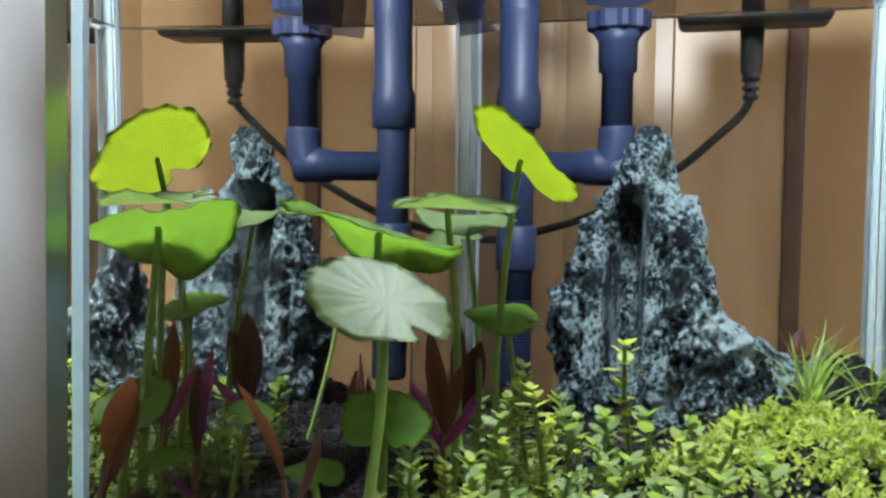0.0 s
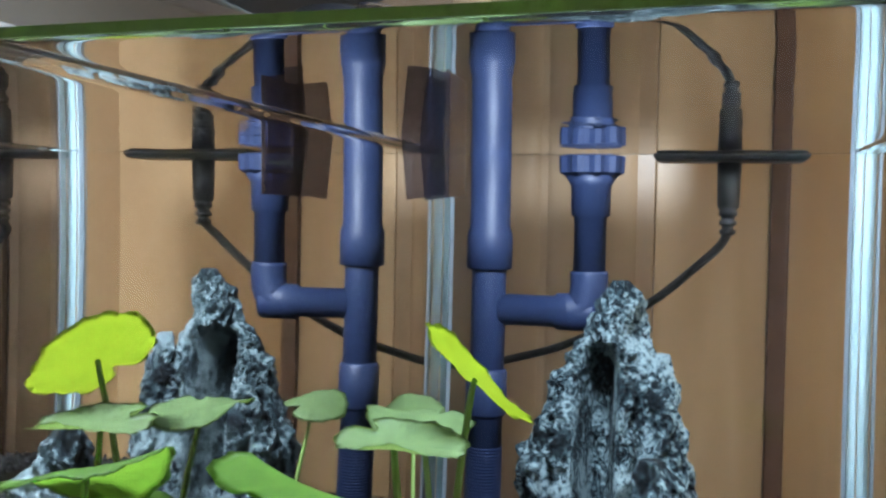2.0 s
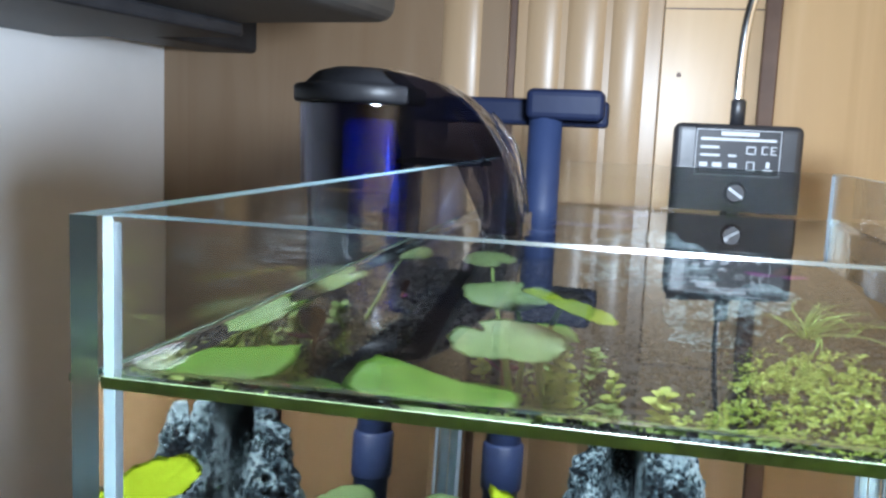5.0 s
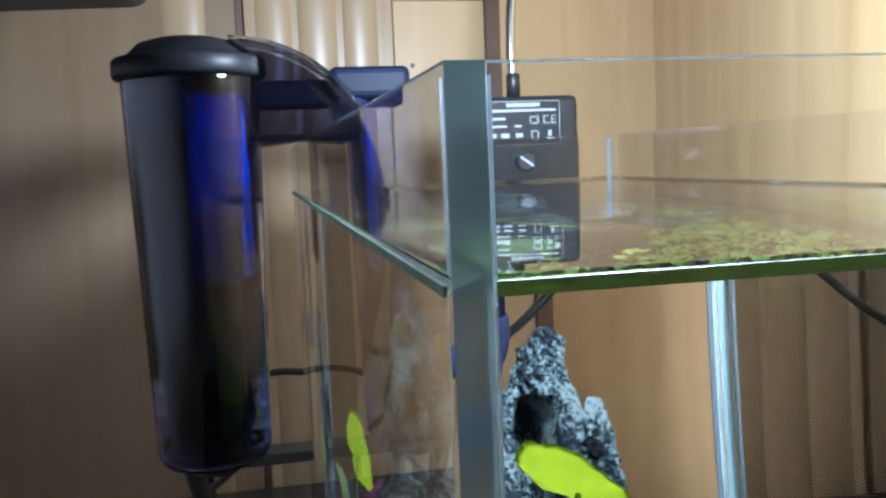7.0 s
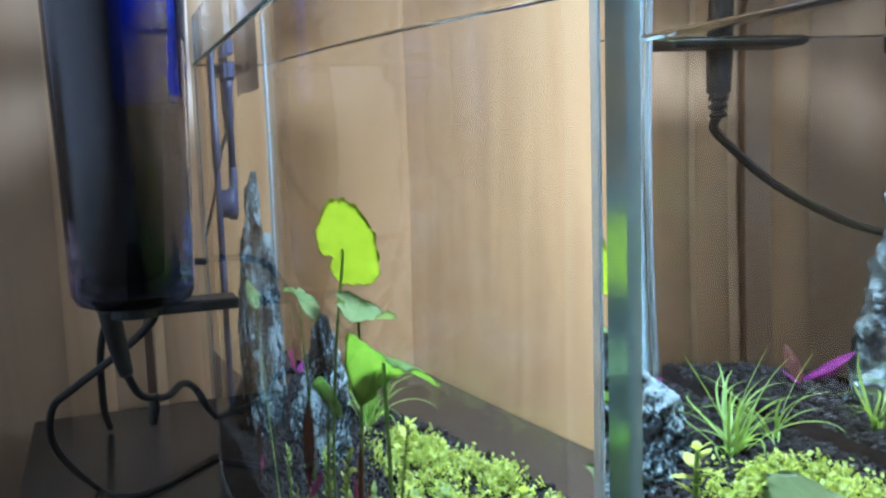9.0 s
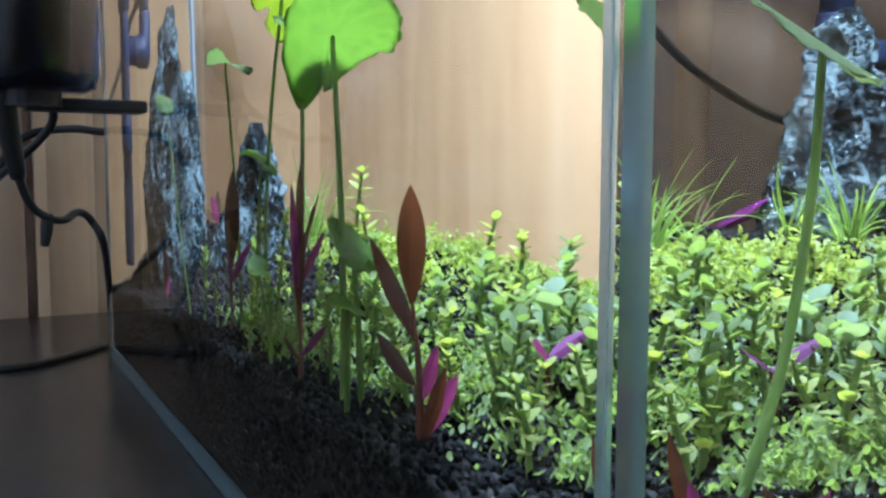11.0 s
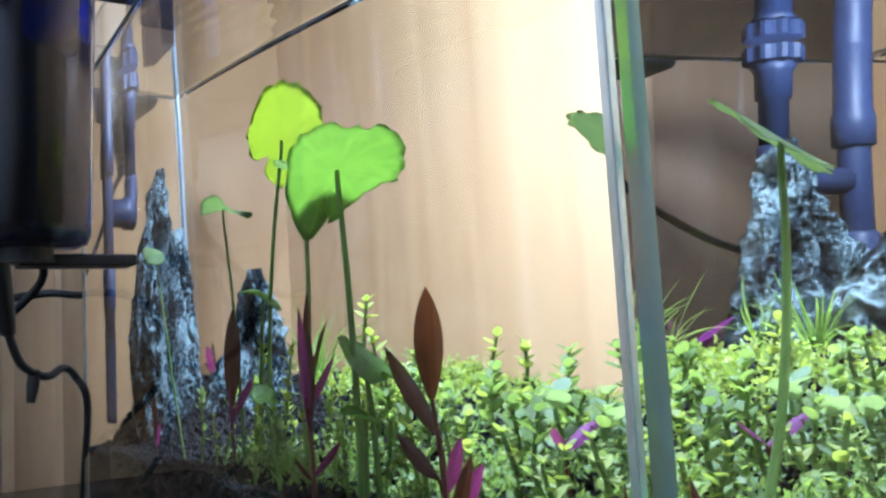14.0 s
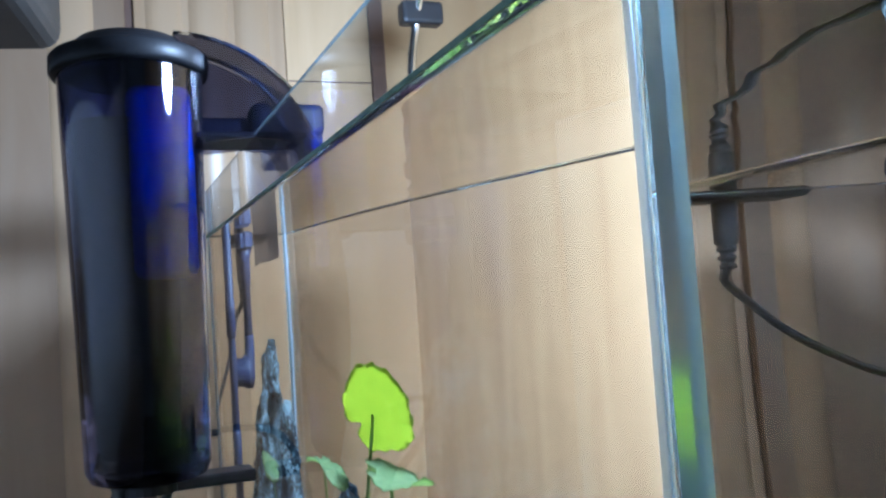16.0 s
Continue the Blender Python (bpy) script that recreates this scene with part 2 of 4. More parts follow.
# ---------- room ----------
WALL_Y, WALL_X = 0.475, 0.244
part("wall_back", box(-1.6, 1.6, WALL_Y + 0.018, WALL_Y + 0.1, -0.8, 1.6), WALL)
tagged(bpy.data.objects["wall_back"], "plain painted room wall behind the wardrobe", "wall", kind="structure")
part("wall_left", box(-0.33, -0.26, -1.6, WALL_Y + 0.018, -0.8, 1.6), WALL)
tagged(bpy.data.objects["wall_left"], "white painted wall beside the aquarium, brightly lit", "wall", kind="structure")
part("wall_right", box(WALL_X, WALL_X + 0.05, -0.55, WALL_Y, -0.8, 1.6), WOOD_PLAIN)
part("wall_far_right", box(0.7, 0.77, -1.6, WALL_Y + 0.018, -0.8, 1.6), WALL)
tagged(bpy.data.objects["wall_far_right"], "plain painted wall closing the room", "wall", kind="structure")
tagged(bpy.data.objects["wall_right"], "cream veneered panel wall beside the aquarium", "wall", kind="structure")
part("wall_near", box(-0.26, 0.7, -1.6, -1.5, -0.8, 1.6), WALL)
tagged(bpy.data.objects["wall_near"], "plain painted wall closing the room", "wall", kind="structure")
part("floor", box(-0.33, 0.77, -1.6, WALL_Y + 0.018, -0.85, -0.8), WOOD_DARK)
tagged(bpy.data.objects["floor"], "dark brown wooden room floor", "floor", kind="structure")

wardrobe = thing("wardrobe", "cream wood wardrobe front with ribbed mouldings and dark strips", "wardrobe", (0, WALL_Y, -0.8))
# left and ribbed panels get the darker veneers to stand in for cast shade
for x0, x1, wm in ((-0.26, -0.040, WOOD_SHADED), (-0.040, -0.022, WOOD_SHADED), (-0.017, 0.0720, WOOD_HALF_SHADED), (0.0724, 0.130, WOOD), (0.1395, WALL_X + 0.002, WOOD_PLAIN)):
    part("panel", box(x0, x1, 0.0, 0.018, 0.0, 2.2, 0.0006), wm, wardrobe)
part("strip", box(-0.022, -0.017, 0.004, 0.018, 0, 2.2, 0.0005), WOOD_DARK, wardrobe, "dark recessed strip between panels")
part("strip", box(0.130, 0.1395, -0.003, 0.018, 0, 2.2, 0.001), WOOD_DARK, wardrobe, "dark vertical edge strip")
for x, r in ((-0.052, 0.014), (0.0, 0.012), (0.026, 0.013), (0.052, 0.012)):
    part("moulding", revolve([(r, 0), (r, 2.2)], 24, 1, 0.35), WOOD_HALF_SHADED, wardrobe, "rounded vertical moulding", True).location = (x, 0.002, 0)
part("seam", box(0.0728, 0.1296, -0.0003, 0.001, 1.0825, 1.0834), WOOD_DARK, wardrobe, "fine dark horizontal seam")
part("knot", revolve([(0.0016, -0.0004), (0.0012, 0.0004)], 10), WOOD_DARK, wardrobe, "small dark wood knot").matrix_local = pose(0.0833, -0.0002, 1.0437, 90, 0, 0)

table = thing("table", "dark laminate table top under the aquarium", "table", (0, 0, -0.006))
part("tabletop", box(-0.083, WALL_X - 0.001, -0.04, 0.454, -0.03, 0.0, 0.002), TABLE, table)
for x in (-0.055, 0.218):
    for y in (-0.012, 0.43):
        part("leg", box(x - 0.02, x + 0.02, y - 0.02, y + 0.02, -0.794, -0.03, 0.002), TABLE, table)

# ---------- tank ----------
aquarium = thing("aquarium", "rimless clear glass aquarium with polished greenish edges", "aquarium")


def pane(name, x0, x1, y0, y1, z0, z1, thin, clear_of_shadow=True):
    """A pane whose narrow faces are polished edges."""
    bm = box(x0, x1, y0, y1, z0, z1)
    bmesh.ops.bisect_plane(bm, geom=bm.verts[:] + bm.edges[:] + bm.faces[:], plane_co=(0, 0, ZW), plane_no=(0, 0, 1))
    bm.normal_update()
    for f in bm.faces:
        f.material_index = (2 if f.calc_center_median().z < ZW else 0) if abs(f.normal[thin]) > 0.5 else 1
    ob = part(name, bm, [GLASS, EDGE, GLASS_WET], aquarium)
    ob.visible_shadow = not clear_of_shadow
    return ob


G = 0.0003
pane("side_pane", 0, T, -0.0006, L + 0.0006, 0, H, 0, False)
pane("side_pane", W - T, W, -0.0006, L + 0.0006, 0, H, 0)
pane("front_pane", T + G, W - T - G, 0, T, 0, H, 1)
pane("back_pane", T + G, W - T - G, L - T, L, 0, H, 1, False)
# thin green algae and lime lines outside the glass, covering the waterline's dark seam
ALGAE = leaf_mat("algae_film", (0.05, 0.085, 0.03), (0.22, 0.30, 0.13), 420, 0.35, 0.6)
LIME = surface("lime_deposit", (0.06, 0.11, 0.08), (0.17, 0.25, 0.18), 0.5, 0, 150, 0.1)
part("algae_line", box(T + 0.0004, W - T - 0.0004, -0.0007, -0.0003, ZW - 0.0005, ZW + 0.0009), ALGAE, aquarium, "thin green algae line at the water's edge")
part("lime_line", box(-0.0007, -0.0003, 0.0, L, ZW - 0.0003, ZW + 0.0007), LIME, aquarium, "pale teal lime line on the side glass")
pane("bottom_pane", 0, W, 0, L, -0.0055, -0.0003, 2)
for x, y in ((T, T), (W - T, T), (T, L - T), (W - T, L - T)):
    sx, sy = (1 if x < W / 2 else -1), (1 if y < L / 2 else -1)
    bm = bmesh.new()
    lo = [bm.verts.new((x + sx * a, y + sy * b, 0.001)) for a, b in ((0.0001, 0.0001), (0.0013, 0.0001), (0.0006, 0.0006), (0.0001, 0.0013))]
    hi = [bm.verts.new((v.co.x, v.co.y, H - 0.001)) for v in lo]
    for i in range(4):
        bm.faces.new((lo[i], lo[(i + 1) % 4], hi[(i + 1) % 4], hi[i]))
    bm.faces.new(lo), bm.faces.new(hi)
    bmesh.ops.recalc_face_normals(bm, faces=bm.faces[:])
    part("silicone_seam", bm, SILICONE, aquarium).visible_shadow = False

# water body with a faintly rippled top
NX, NY = 60, 120
bm = bmesh.new()
x0, x1, y0, y1 = T, W - T, T, L - T
grid = [[None] * (NX + 1) for _ in range(NY + 1)]
for j in range(NY + 1):
    for i in range(NX + 1):
        x, y = x0 + (x1 - x0) * i / NX, y0 + (y1 - y0) * j / NY
        d = math.hypot(x - 0.03, y - 0.2)
        edge = min(x - x0, x1 - x, y - y0, y1 - y)
        rip = 0.00008 * math.sin(d * 420) * math.exp(-d * 22) + 0.00005 * noise.noise((x * 45, y * 45, 0))
        men = 0.0011 * math.exp(-edge / 0.0013)
        grid[j][i] = bm.verts.new((x, y, ZW + rip * min(1, edge / 0.01) + men))
for j in range(NY):
    for i in range(NX):
        bm.faces.new((grid[j][i], grid[j][i + 1], grid[j + 1][i + 1], grid[j + 1][i])).smooth = True
ring = [grid[0][i] for i in range(NX + 1)] + [grid[j][NX] for j in range(1, NY + 1)] + [grid[NY][i] for i in range(NX - 1, -1, -1)] + [grid[j][0] for j in range(NY - 1, 0, -1)]
# the wetted glass carries the water's optical body out to its outer faces
n = len(ring)


def pushed(v, z):
    px = -0.0002 if v.co.x < x0 + 1e-6 else (W + 0.0002 if v.co.x > x1 - 1e-6 else v.co.x)
    py = -0.0002 if v.co.y < y0 + 1e-6 else (L + 0.0002 if v.co.y > y1 - 1e-6 else v.co.y)
    return bm.verts.new((px, py, z))


top = [pushed(v, ZW + 0.0002) for v in ring]
low = [pushed(v, 0.0006) for v in ring]
for i in range(n):
    k = (i + 1) % n
    bm.faces.new((ring[k], ring[i], top[i], top[k]))
    bm.faces.new((top[k], top[i], low[i], low[k]))
bm.faces.new(list(reversed(low)))
bmesh.ops.recalc_face_normals(bm, faces=bm.faces[:])
water = part("water", bm, WATER)
tagged(water, "clear still water filling the aquarium", "water", kind="structure")
water.visible_shadow = False


def soil_z(x, y):
    def ease(a, b, v):
        u = min(1, max(0, (v - a) / (b - a)))
        return u * u * (3 - 2 * u)
    rise = 0.021 * ease(0.025, 0.12, x) * ease(0.015, 0.17, y)
    return 0.0290 + rise - 0.004 * ease(0.2, 0.31, y) * (1 - ease(0.02, 0.1, x)) + 0.0025 * noise.noise((x * 40, y * 40, 3))


bm = bmesh.new()
SX, SY = 70, 150
a0, a1, b0, b1 = T + 0.0016, W - T - 0.0016, T + 0.0016, L - T - 0.0016
sg = [[bm.verts.new((a0 + (a1 - a0) * i / SX, b0 + (b1 - b0) * j / SY, 0)) for i in range(SX + 1)] for j in range(SY + 1)]
for row in sg:
    for v in row:
        v.co.z = soil_z(v.co.x, v.co.y) - 0.001 + 0.0008 * noise.noise(v.co * 500)
for j in range(SY):
    for i in range(SX):
        bm.faces.new((sg[j][i], sg[j][i + 1], sg[j + 1][i + 1], sg[j + 1][i]))
ring = sg[0] + [sg[j][SX] for j in range(1, SY + 1)] + sg[SY][-2::-1] + [sg[j][0] for j in range(SY - 1, 0, -1)]
low = [bm.verts.new((v.co.x, v.co.y, 0.0008)) for v in ring]
n = len(ring)
for i in range(n):
    bm.faces.new((ring[(i + 1) % n], ring[i], low[i], low[(i + 1) % n]))
bm.faces.new(list(reversed(low)))
soil = part("soil_bed", bm, SOIL)
tagged(soil, "bed of black granular aquarium soil", "soil", kind="structure")

# ---------- rock ----------
def spire(bm, levels, seed, grooves=(), rings=70, seg=110, amp=0.0035):
    """A craggy stone: levels of (z, x0, x1, y0, y1) from the foot up."""
    zs = [l[0] for l in levels]
    cols = [[l[k] for l in levels] for k in range(1, 5)]
    out = []
    for j in range(rings + 1):
        z = zs[0] + (zs[-1] - zs[0]) * j / rings
        xa, xb, ya, yb = [float(np.interp(z, zs, c)) for c in cols]
        cx, cy, hx, hy = (xa + xb) / 2, (ya + yb) / 2, (xb - xa) / 2, (yb - ya) / 2
        row = []
        for i in range(seg):
            a = 2 * math.pi * i / seg
            c, s = math.cos(a), math.sin(a)
            k = (abs(c) ** 1.7 + abs(s) ** 1.7) ** (-1 / 1.7)
            p = Vector((cx + hx * c * k, cy + hy * s * k, z))
            q = Vector((p.x * 70 + seed, p.y * 70, p.z * 32))
            f = noise.fractal(q, 0.9, 2.1, 4)
            r = 1 - abs(noise.noise(Vector((p.x * 150, p.y * 150 + seed, p.z * 75)))) * 2
            fine = noise.noise(Vector((p.x * 420, p.y * 420, p.z * 330 + seed))) + 0.4 * noise.noise(Vector((p.x * 900, p.y * 900, p.z * 800 + seed)))
            pit = noise.voronoi(Vector((p.x * 300, p.y * 300 + seed, p.z * 240)))[0][0]
            crag = 1 - abs(noise.noise(Vector((p.x * 95 + 4.0, p.y * 95 + seed, p.z * 60)))) * 2.6
            d = amp * (1.0 * f + 0.75 * r + 0.55 * crag - 0.75) + 0.0013 * fine - 0.0032 * max(0.0, 0.55 - pit)
            cut = 0.0
            for gx, gw, gz0, gz1, gd in grooves:
                if s < 0:
                    cut += gd * math.exp(-((p.x - gx) / gw) ** 4) * min(1, max(0, (p.z - gz0) / 0.012)) * min(1, max(0, (gz1 - p.z) / 0.01))
            tip = min(1, (zs[-1] - z) / 0.01 + 0.25)
            row.append(bm.verts.new(p + Vector((c, s, 0.25 * r)) * d * tip + Vector((0, cut, 0))))
        out.append(row)
    for a, b in zip(out, out[1:]):
        for i in range(seg):
            bm.faces.new((a[i], a[(i + 1) % seg], b[(i + 1) % seg], b[i]))
    bm.faces.new(out[-1])
    bm.faces.new(list(reversed(out[0])))


bm = bmesh.new()
spire(bm, [(0.015, 0.046, 0.098, 0.2422, 0.294), (0.05, 0.041, 0.096, 0.245, 0.294), (0.068, 0.037, 0.091, 0.2476, 0.293), (0.085, 0.047, 0.086, 0.25, 0.291),
           (0.098, 0.053, 0.082, 0.2534, 0.288), (0.112, 0.0595, 0.0795, 0.2576, 0.285), (0.122, 0.064, 0.078, 0.2601, 0.281), (0.1295, 0.069, 0.0745, 0.2624, 0.271)], 0.0,
      grooves=((0.0652, 0.0056, 0.040, 0.110, 0.034), (0.079, 0.002, 0.05, 0.1, 0.005), (0.051, 0.0015, 0.03, 0.08, 0.004)), rings=190, seg=250)
spire(bm, [(0.02, 0.078, 0.1, 0.2475, 0.285), (0.06, 0.08, 0.097, 0.2505, 0.282), (0.09, 0.081, 0.092, 0.2548, 0.275), (0.1065, 0.084, 0.0875, 0.259, 0.268)], 7.3, rings=90, seg=90, amp=0.0025)
spire(bm, [(0.015, 0.07, 0.118, 0.182, 0.25), (0.045, 0.074, 0.112, 0.1856, 0.24), (0.062, 0.077, 0.105, 0.1892, 0.226), (0.078, 0.08, 0.094, 0.1924, 0.214), (0.0855, 0.0825, 0.0885, 0.1952, 0.204)], 21.0, rings=120, seg=150)
spire(bm, [(0.015, 0.095, 0.124, 0.206, 0.27), (0.042, 0.098, 0.12, 0.2124, 0.262), (0.056, 0.104, 0.118, 0.218, 0.25), (0.064, 0.1035, 0.108, 0.2236, 0.238)], 33.0, rings=80, seg=110, amp=0.003)
bmesh.ops.recalc_face_normals(bm, faces=bm.faces[:])
rock = part("rock", bm, ROCK, smooth=False)
tagged(rock, "jagged pitted blue-grey stone spire rising from the soil", "rock")

# ---------- filter ----------
FX, FY = -0.0335, 0.212
filt = thing("hang_on_filter", "smoked black hang-on aquarium filter with blue foam inside", "aquarium filter", (FX, FY, 0.093))
part("body", revolve([(0.0135, 0), (0.0165, 0.0012), (0.0178, 0.004), (0.0192, 0.06), (0.0208, 0.118), (0.0208, 0.121), (0.0194, 0.121), (0.0192, 0.117), (0.0178, 0.06), (0.0164, 0.006), (0.012, 0.003)], 48, 1.0, 1.15), SMOKE, filt, "smoked translucent plastic canister", True)
part("core", revolve([(0.012, 0.005), (0.0135, 0.006), (0.0155, 0.06), (0.0160, 0.105)], 32, 0.95, 0.98), BLACK, filt, "dark inner cartridge", True).location = (-0.0030, 0.0030, 0)
part("foam", box(-0.002, 0.0152, -0.0152, 0.002, 0.058, 0.114, 0.003), FOAM, filt, "bright blue foam block")
part("lid", revolve([(0.0212, 0.119), (0.0224, 0.1193), (0.0229, 0.1202), (0.0229, 0.1243), (0.0222, 0.1252), (0.0192, 0.1256), (0.0186, 0.1264), (0.0150, 0.1298), (0.0095, 0.1314), (0.002, 0.1318)], 48, 1.0, 1.12), LIDMAT, filt, "domed black lid", True)
# curved spout shield from the lid down to the water
bm = bmesh.new()
rows_ = []
for k in range(19):
    u = k / 18
    ang = u * math.radians(84)
    px, pz = 0.012 + 0.048 * math.sin(ang), 0.079 + 0.052 * math.cos(ang)
    rows_.append([bm.verts.new((px, w, pz)) for w in (-0.012, -0.004, 0.004, 0.012)])
for a, b in zip(rows_, rows_[1:]):
    for i in range(3):
        bm.faces.new((a[i], a[i + 1], b[i + 1], b[i]))
bmesh.ops.solidify(bm, geom=bm.faces[:], thickness=0.0014)
part("spout_shield", bm, SMOKE_THIN, filt, "curved smoked outflow shield", True)
for side in (-0.0122, 0.0108):
    bm = bmesh.new()
    vs = []
    for k in range(13):
        ang = k / 12 * math.radians(84)
        vs.append((0.012 + 0.047 * math.sin(ang), 0.079 + 0.051 * math.cos(ang)))
    vs += [(0.0600, 0.0630), (0.0490, 0.0615), (0.0470, 0.082), (0.038, 0.1), (0.02, 0.098)]
    fa = bm.faces.new([bm.verts.new((x, side, z)) for x, z in vs])
    ex = bmesh.ops.extrude_face_region(bm, geom=[fa])
    bmesh.ops.translate(bm, verts=[v for v in ex["geom"] if isinstance(v, bmesh.types.BMVert)], vec=(0, 0.0014, 0))
    bmesh.ops.recalc_face_normals(bm, faces=bm.faces[:])
    part("spout_cheek", bm, SMOKE_THIN, filt, "smoked side cheek of the outflow")
part("spout_lip", box(0.0600, 0.0612, -0.0122, 0.0122, 0.0625, 0.084, 0.0003), SMOKE_THIN, filt, "smoked front lip dipping into the water")
for x, w, r in ((0.047, -0.006, 0.0011), (0.054, 0.001, 0.0009), (0.058, 0.007, 0.0008)):
    part("water_trickle", tube([(x - 0.012, w, 0.118), (x - 0.004, w, 0.108), (x, w + 0.0004, 0.095), (x + 0.0018, w, 0.0815)], [r * 0.7, r, r * 1.2, r * 1.6], 8), WATER, filt, "clear trickle of falling water", True)
part("spout_floor", box(0.016, 0.046, -0.0105, 0.0105, 0.0995, 0.1012, 0.0004), BLACK, filt)
part("intake_arm", box(0.01, 0.083, 0.083, 0.097, 0.115, 0.1265, 0.002), NAVY, filt, "blue-grey horizontal intake arm")
part("arm_bridge", box(-0.004, 0.012, 0.012, 0.096, 0.106, 0.126, 0.002), SMOKE, filt)
part("support_arm", box(-0.002, 0.031, 0.0, 0.012, -0.0048, -0.0012, 0.0008), BLACK, filt, "flat black support foot touching the glass")
part("pad", revolve([(0.0075, -0.004), (0.0075, 0.0)], 20), BLACK, filt, "round rubber pad")

# power cable of the filter, hanging behind the aquarium
cord = thing("filter_cable", "black cable hanging from the bottom of the filter", "cable", (-0.0415, 0.212, 0.093))
part("plug_sleeve", tube([(0, 0, 0.0004), (0.0022, 0.0050, -0.0134), (0.0041, 0.0100, -0.0238)], [0.0034, 0.003, 0.0022], 12), CABLE, cord, smooth=True)
part("cord", tube([(0.0041, 0.0100, -0.0238), (0.0077, 0.0160, -0.0324), (0.0129, 0.0230, -0.0363), (0.0176, 0.0280, -0.0373), (0.0224, 0.0330, -0.0351), (0.0270, 0.0380, -0.0385), (0.0326, 0.0500, -0.0503), (0.0525, 0.1857, -0.0977)], 0.0013, 8), CABLE, cord, smooth=True)
part("cord_clip", tube([(0.0125, 0.0230, -0.0349), (0.0121, 0.0230, -0.0399), (0.0114, 0.0230, -0.0451)], [0.0017, 0.0019, 0.0012], 8), CABLE, cord, "short black cord clip", True)
part("cord", tube([(0.012, 0.006, 0.0002), (0.0139, 0.0160, -0.0081), (0.0030, 0.0280, -0.0206), (-0.0128, 0.0430, -0.0348), (-0.0207, 0.0530, -0.0441), (-0.0214, 0.0730, -0.0648), (-0.0091, 0.1162, -0.0977), (0.0034, 0.1014, -0.0977), (0.0192, 0.1096, -0.0977), (0.0431, 0.1347, -0.0977)], 0.0013, 8), CABLE, cord, smooth=True)
# dark appliance over the filter
hood = thing("wall_appliance", "dark grey boxed appliance mounted above the filter", "appliance", (-0.053, 0.330, 0.2535))
hood.matrix_basis = pose(-0.053, 0.330, 0.2535, 0, 0, -9)
part("casing", box(-0.34, 0.0, -0.36, 0.0, 0.0, 0.16, 0.008, 4), APPLIANCE, hood)
part("side_panel", box(-0.0005, 0.0012, -0.35, -0.022, 0.018, 0.15, 0.0004), CABLE, hood, "black glossy window")
part("underside_rail", box(-0.30, -0.085, -0.34, -0.004, -0.007, 0.0005, 0.002), BLACK, hood)
part("bracket", box(-0.20, -0.16, -0.03, 0.14, -0.004, 0.06, 0.003), BLACK, hood)

# ---------- intake and skimmer pipes ----------
pipes = thing("intake_pipes", "blue-grey plastic intake pipes with surface skimmer", "pipe", (0.0235, 0.2925, 0.0))
part("riser", revolve([(0.0062, 0.045), (0.0062, 0.216)], 28), PIPE, pipes, smooth=True)
part("collar", revolve([(0.0066, 0.1305), (0.0082, 0.1312), (0.0082, 0.1435), (0.0072, 0.146), (0.0072, 0.216)], 28), PIPE, pipes, "thicker telescoping upper pipe", True)
part("collar", revolve([(0.0066, 0.078), (0.0074, 0.079), (0.0074, 0.094), (0.0066, 0.095)], 28), PIPE, pipes, smooth=True)
part("strainer", revolve([(0.0058, 0.0355), (0.0064, 0.037)] + [(r, 0.037 + 0.0011 * k + d) for k in range(28) for r, d in ((0.0066, 0.0), (0.0066, 0.0005), (0.0056, 0.0006), (0.0056, 0.001))], 24), PIPE, pipes, "slotted strainer")
arm = revolve([(0.0056, 0.0), (0.0056, 0.02), (0.0066, 0.0205), (0.0066, 0.033), (0.0062, 0.034)], 24)
bmesh.ops.transform(arm, matrix=pose(0.004, 0, 0.1165, 0, 90, 0), verts=arm.verts)
part("branch", arm, PIPE, pipes, smooth=True)
part("elbow", tube([(0.028, 0, 0.1165), (0.0335, 0, 0.118), (0.0355, 0, 0.124), (0.0355, 0, 0.131)], 0.0066, 20), PIPE, pipes, smooth=True)
part("skimmer_stem", revolve([(0.0056, 0.129), (0.0056, 0.150), (0.0068, 0.1505), (0.0070, 0.161), (0.0092, 0.1645)], 28, at=(0.0355, 0, 0)), PIPE, pipes, smooth=True)
bm = bmesh.new()
rings = []
for z, r0 in ((0.1640, 0.0088), (0.1655, 0.0114), (0.1712, 0.0116), (0.1718, 0.0085)):
    rings.append([bm.verts.new((0.0355 + (r0 - (0.0012 if (i // 2) % 2 else 0)) * math.cos(i * math.pi / 18), (r0 - (0.0012 if (i // 2) % 2 else 0)) * math.sin(i * math.pi / 18), z)) for i in range(36)])
for a, b in zip(rings, rings[1:]):
    for i in range(36):
        bm.faces.new((a[i], a[(i + 1) % 36], b[(i + 1) % 36], b[i]))
bm.faces.new(list(reversed(rings[0]))), bm.faces.new(rings[-1])
part("skimmer_cup", bm, PIPE, pipes, "ribbed surface skimmer cup")
part("top_elbow", box(-0.0082, 0.0245, -0.0082, 0.0082, 0.2105, 0.2235, 0.003, 3), NAVY, pipes, "elbow block over the rim")

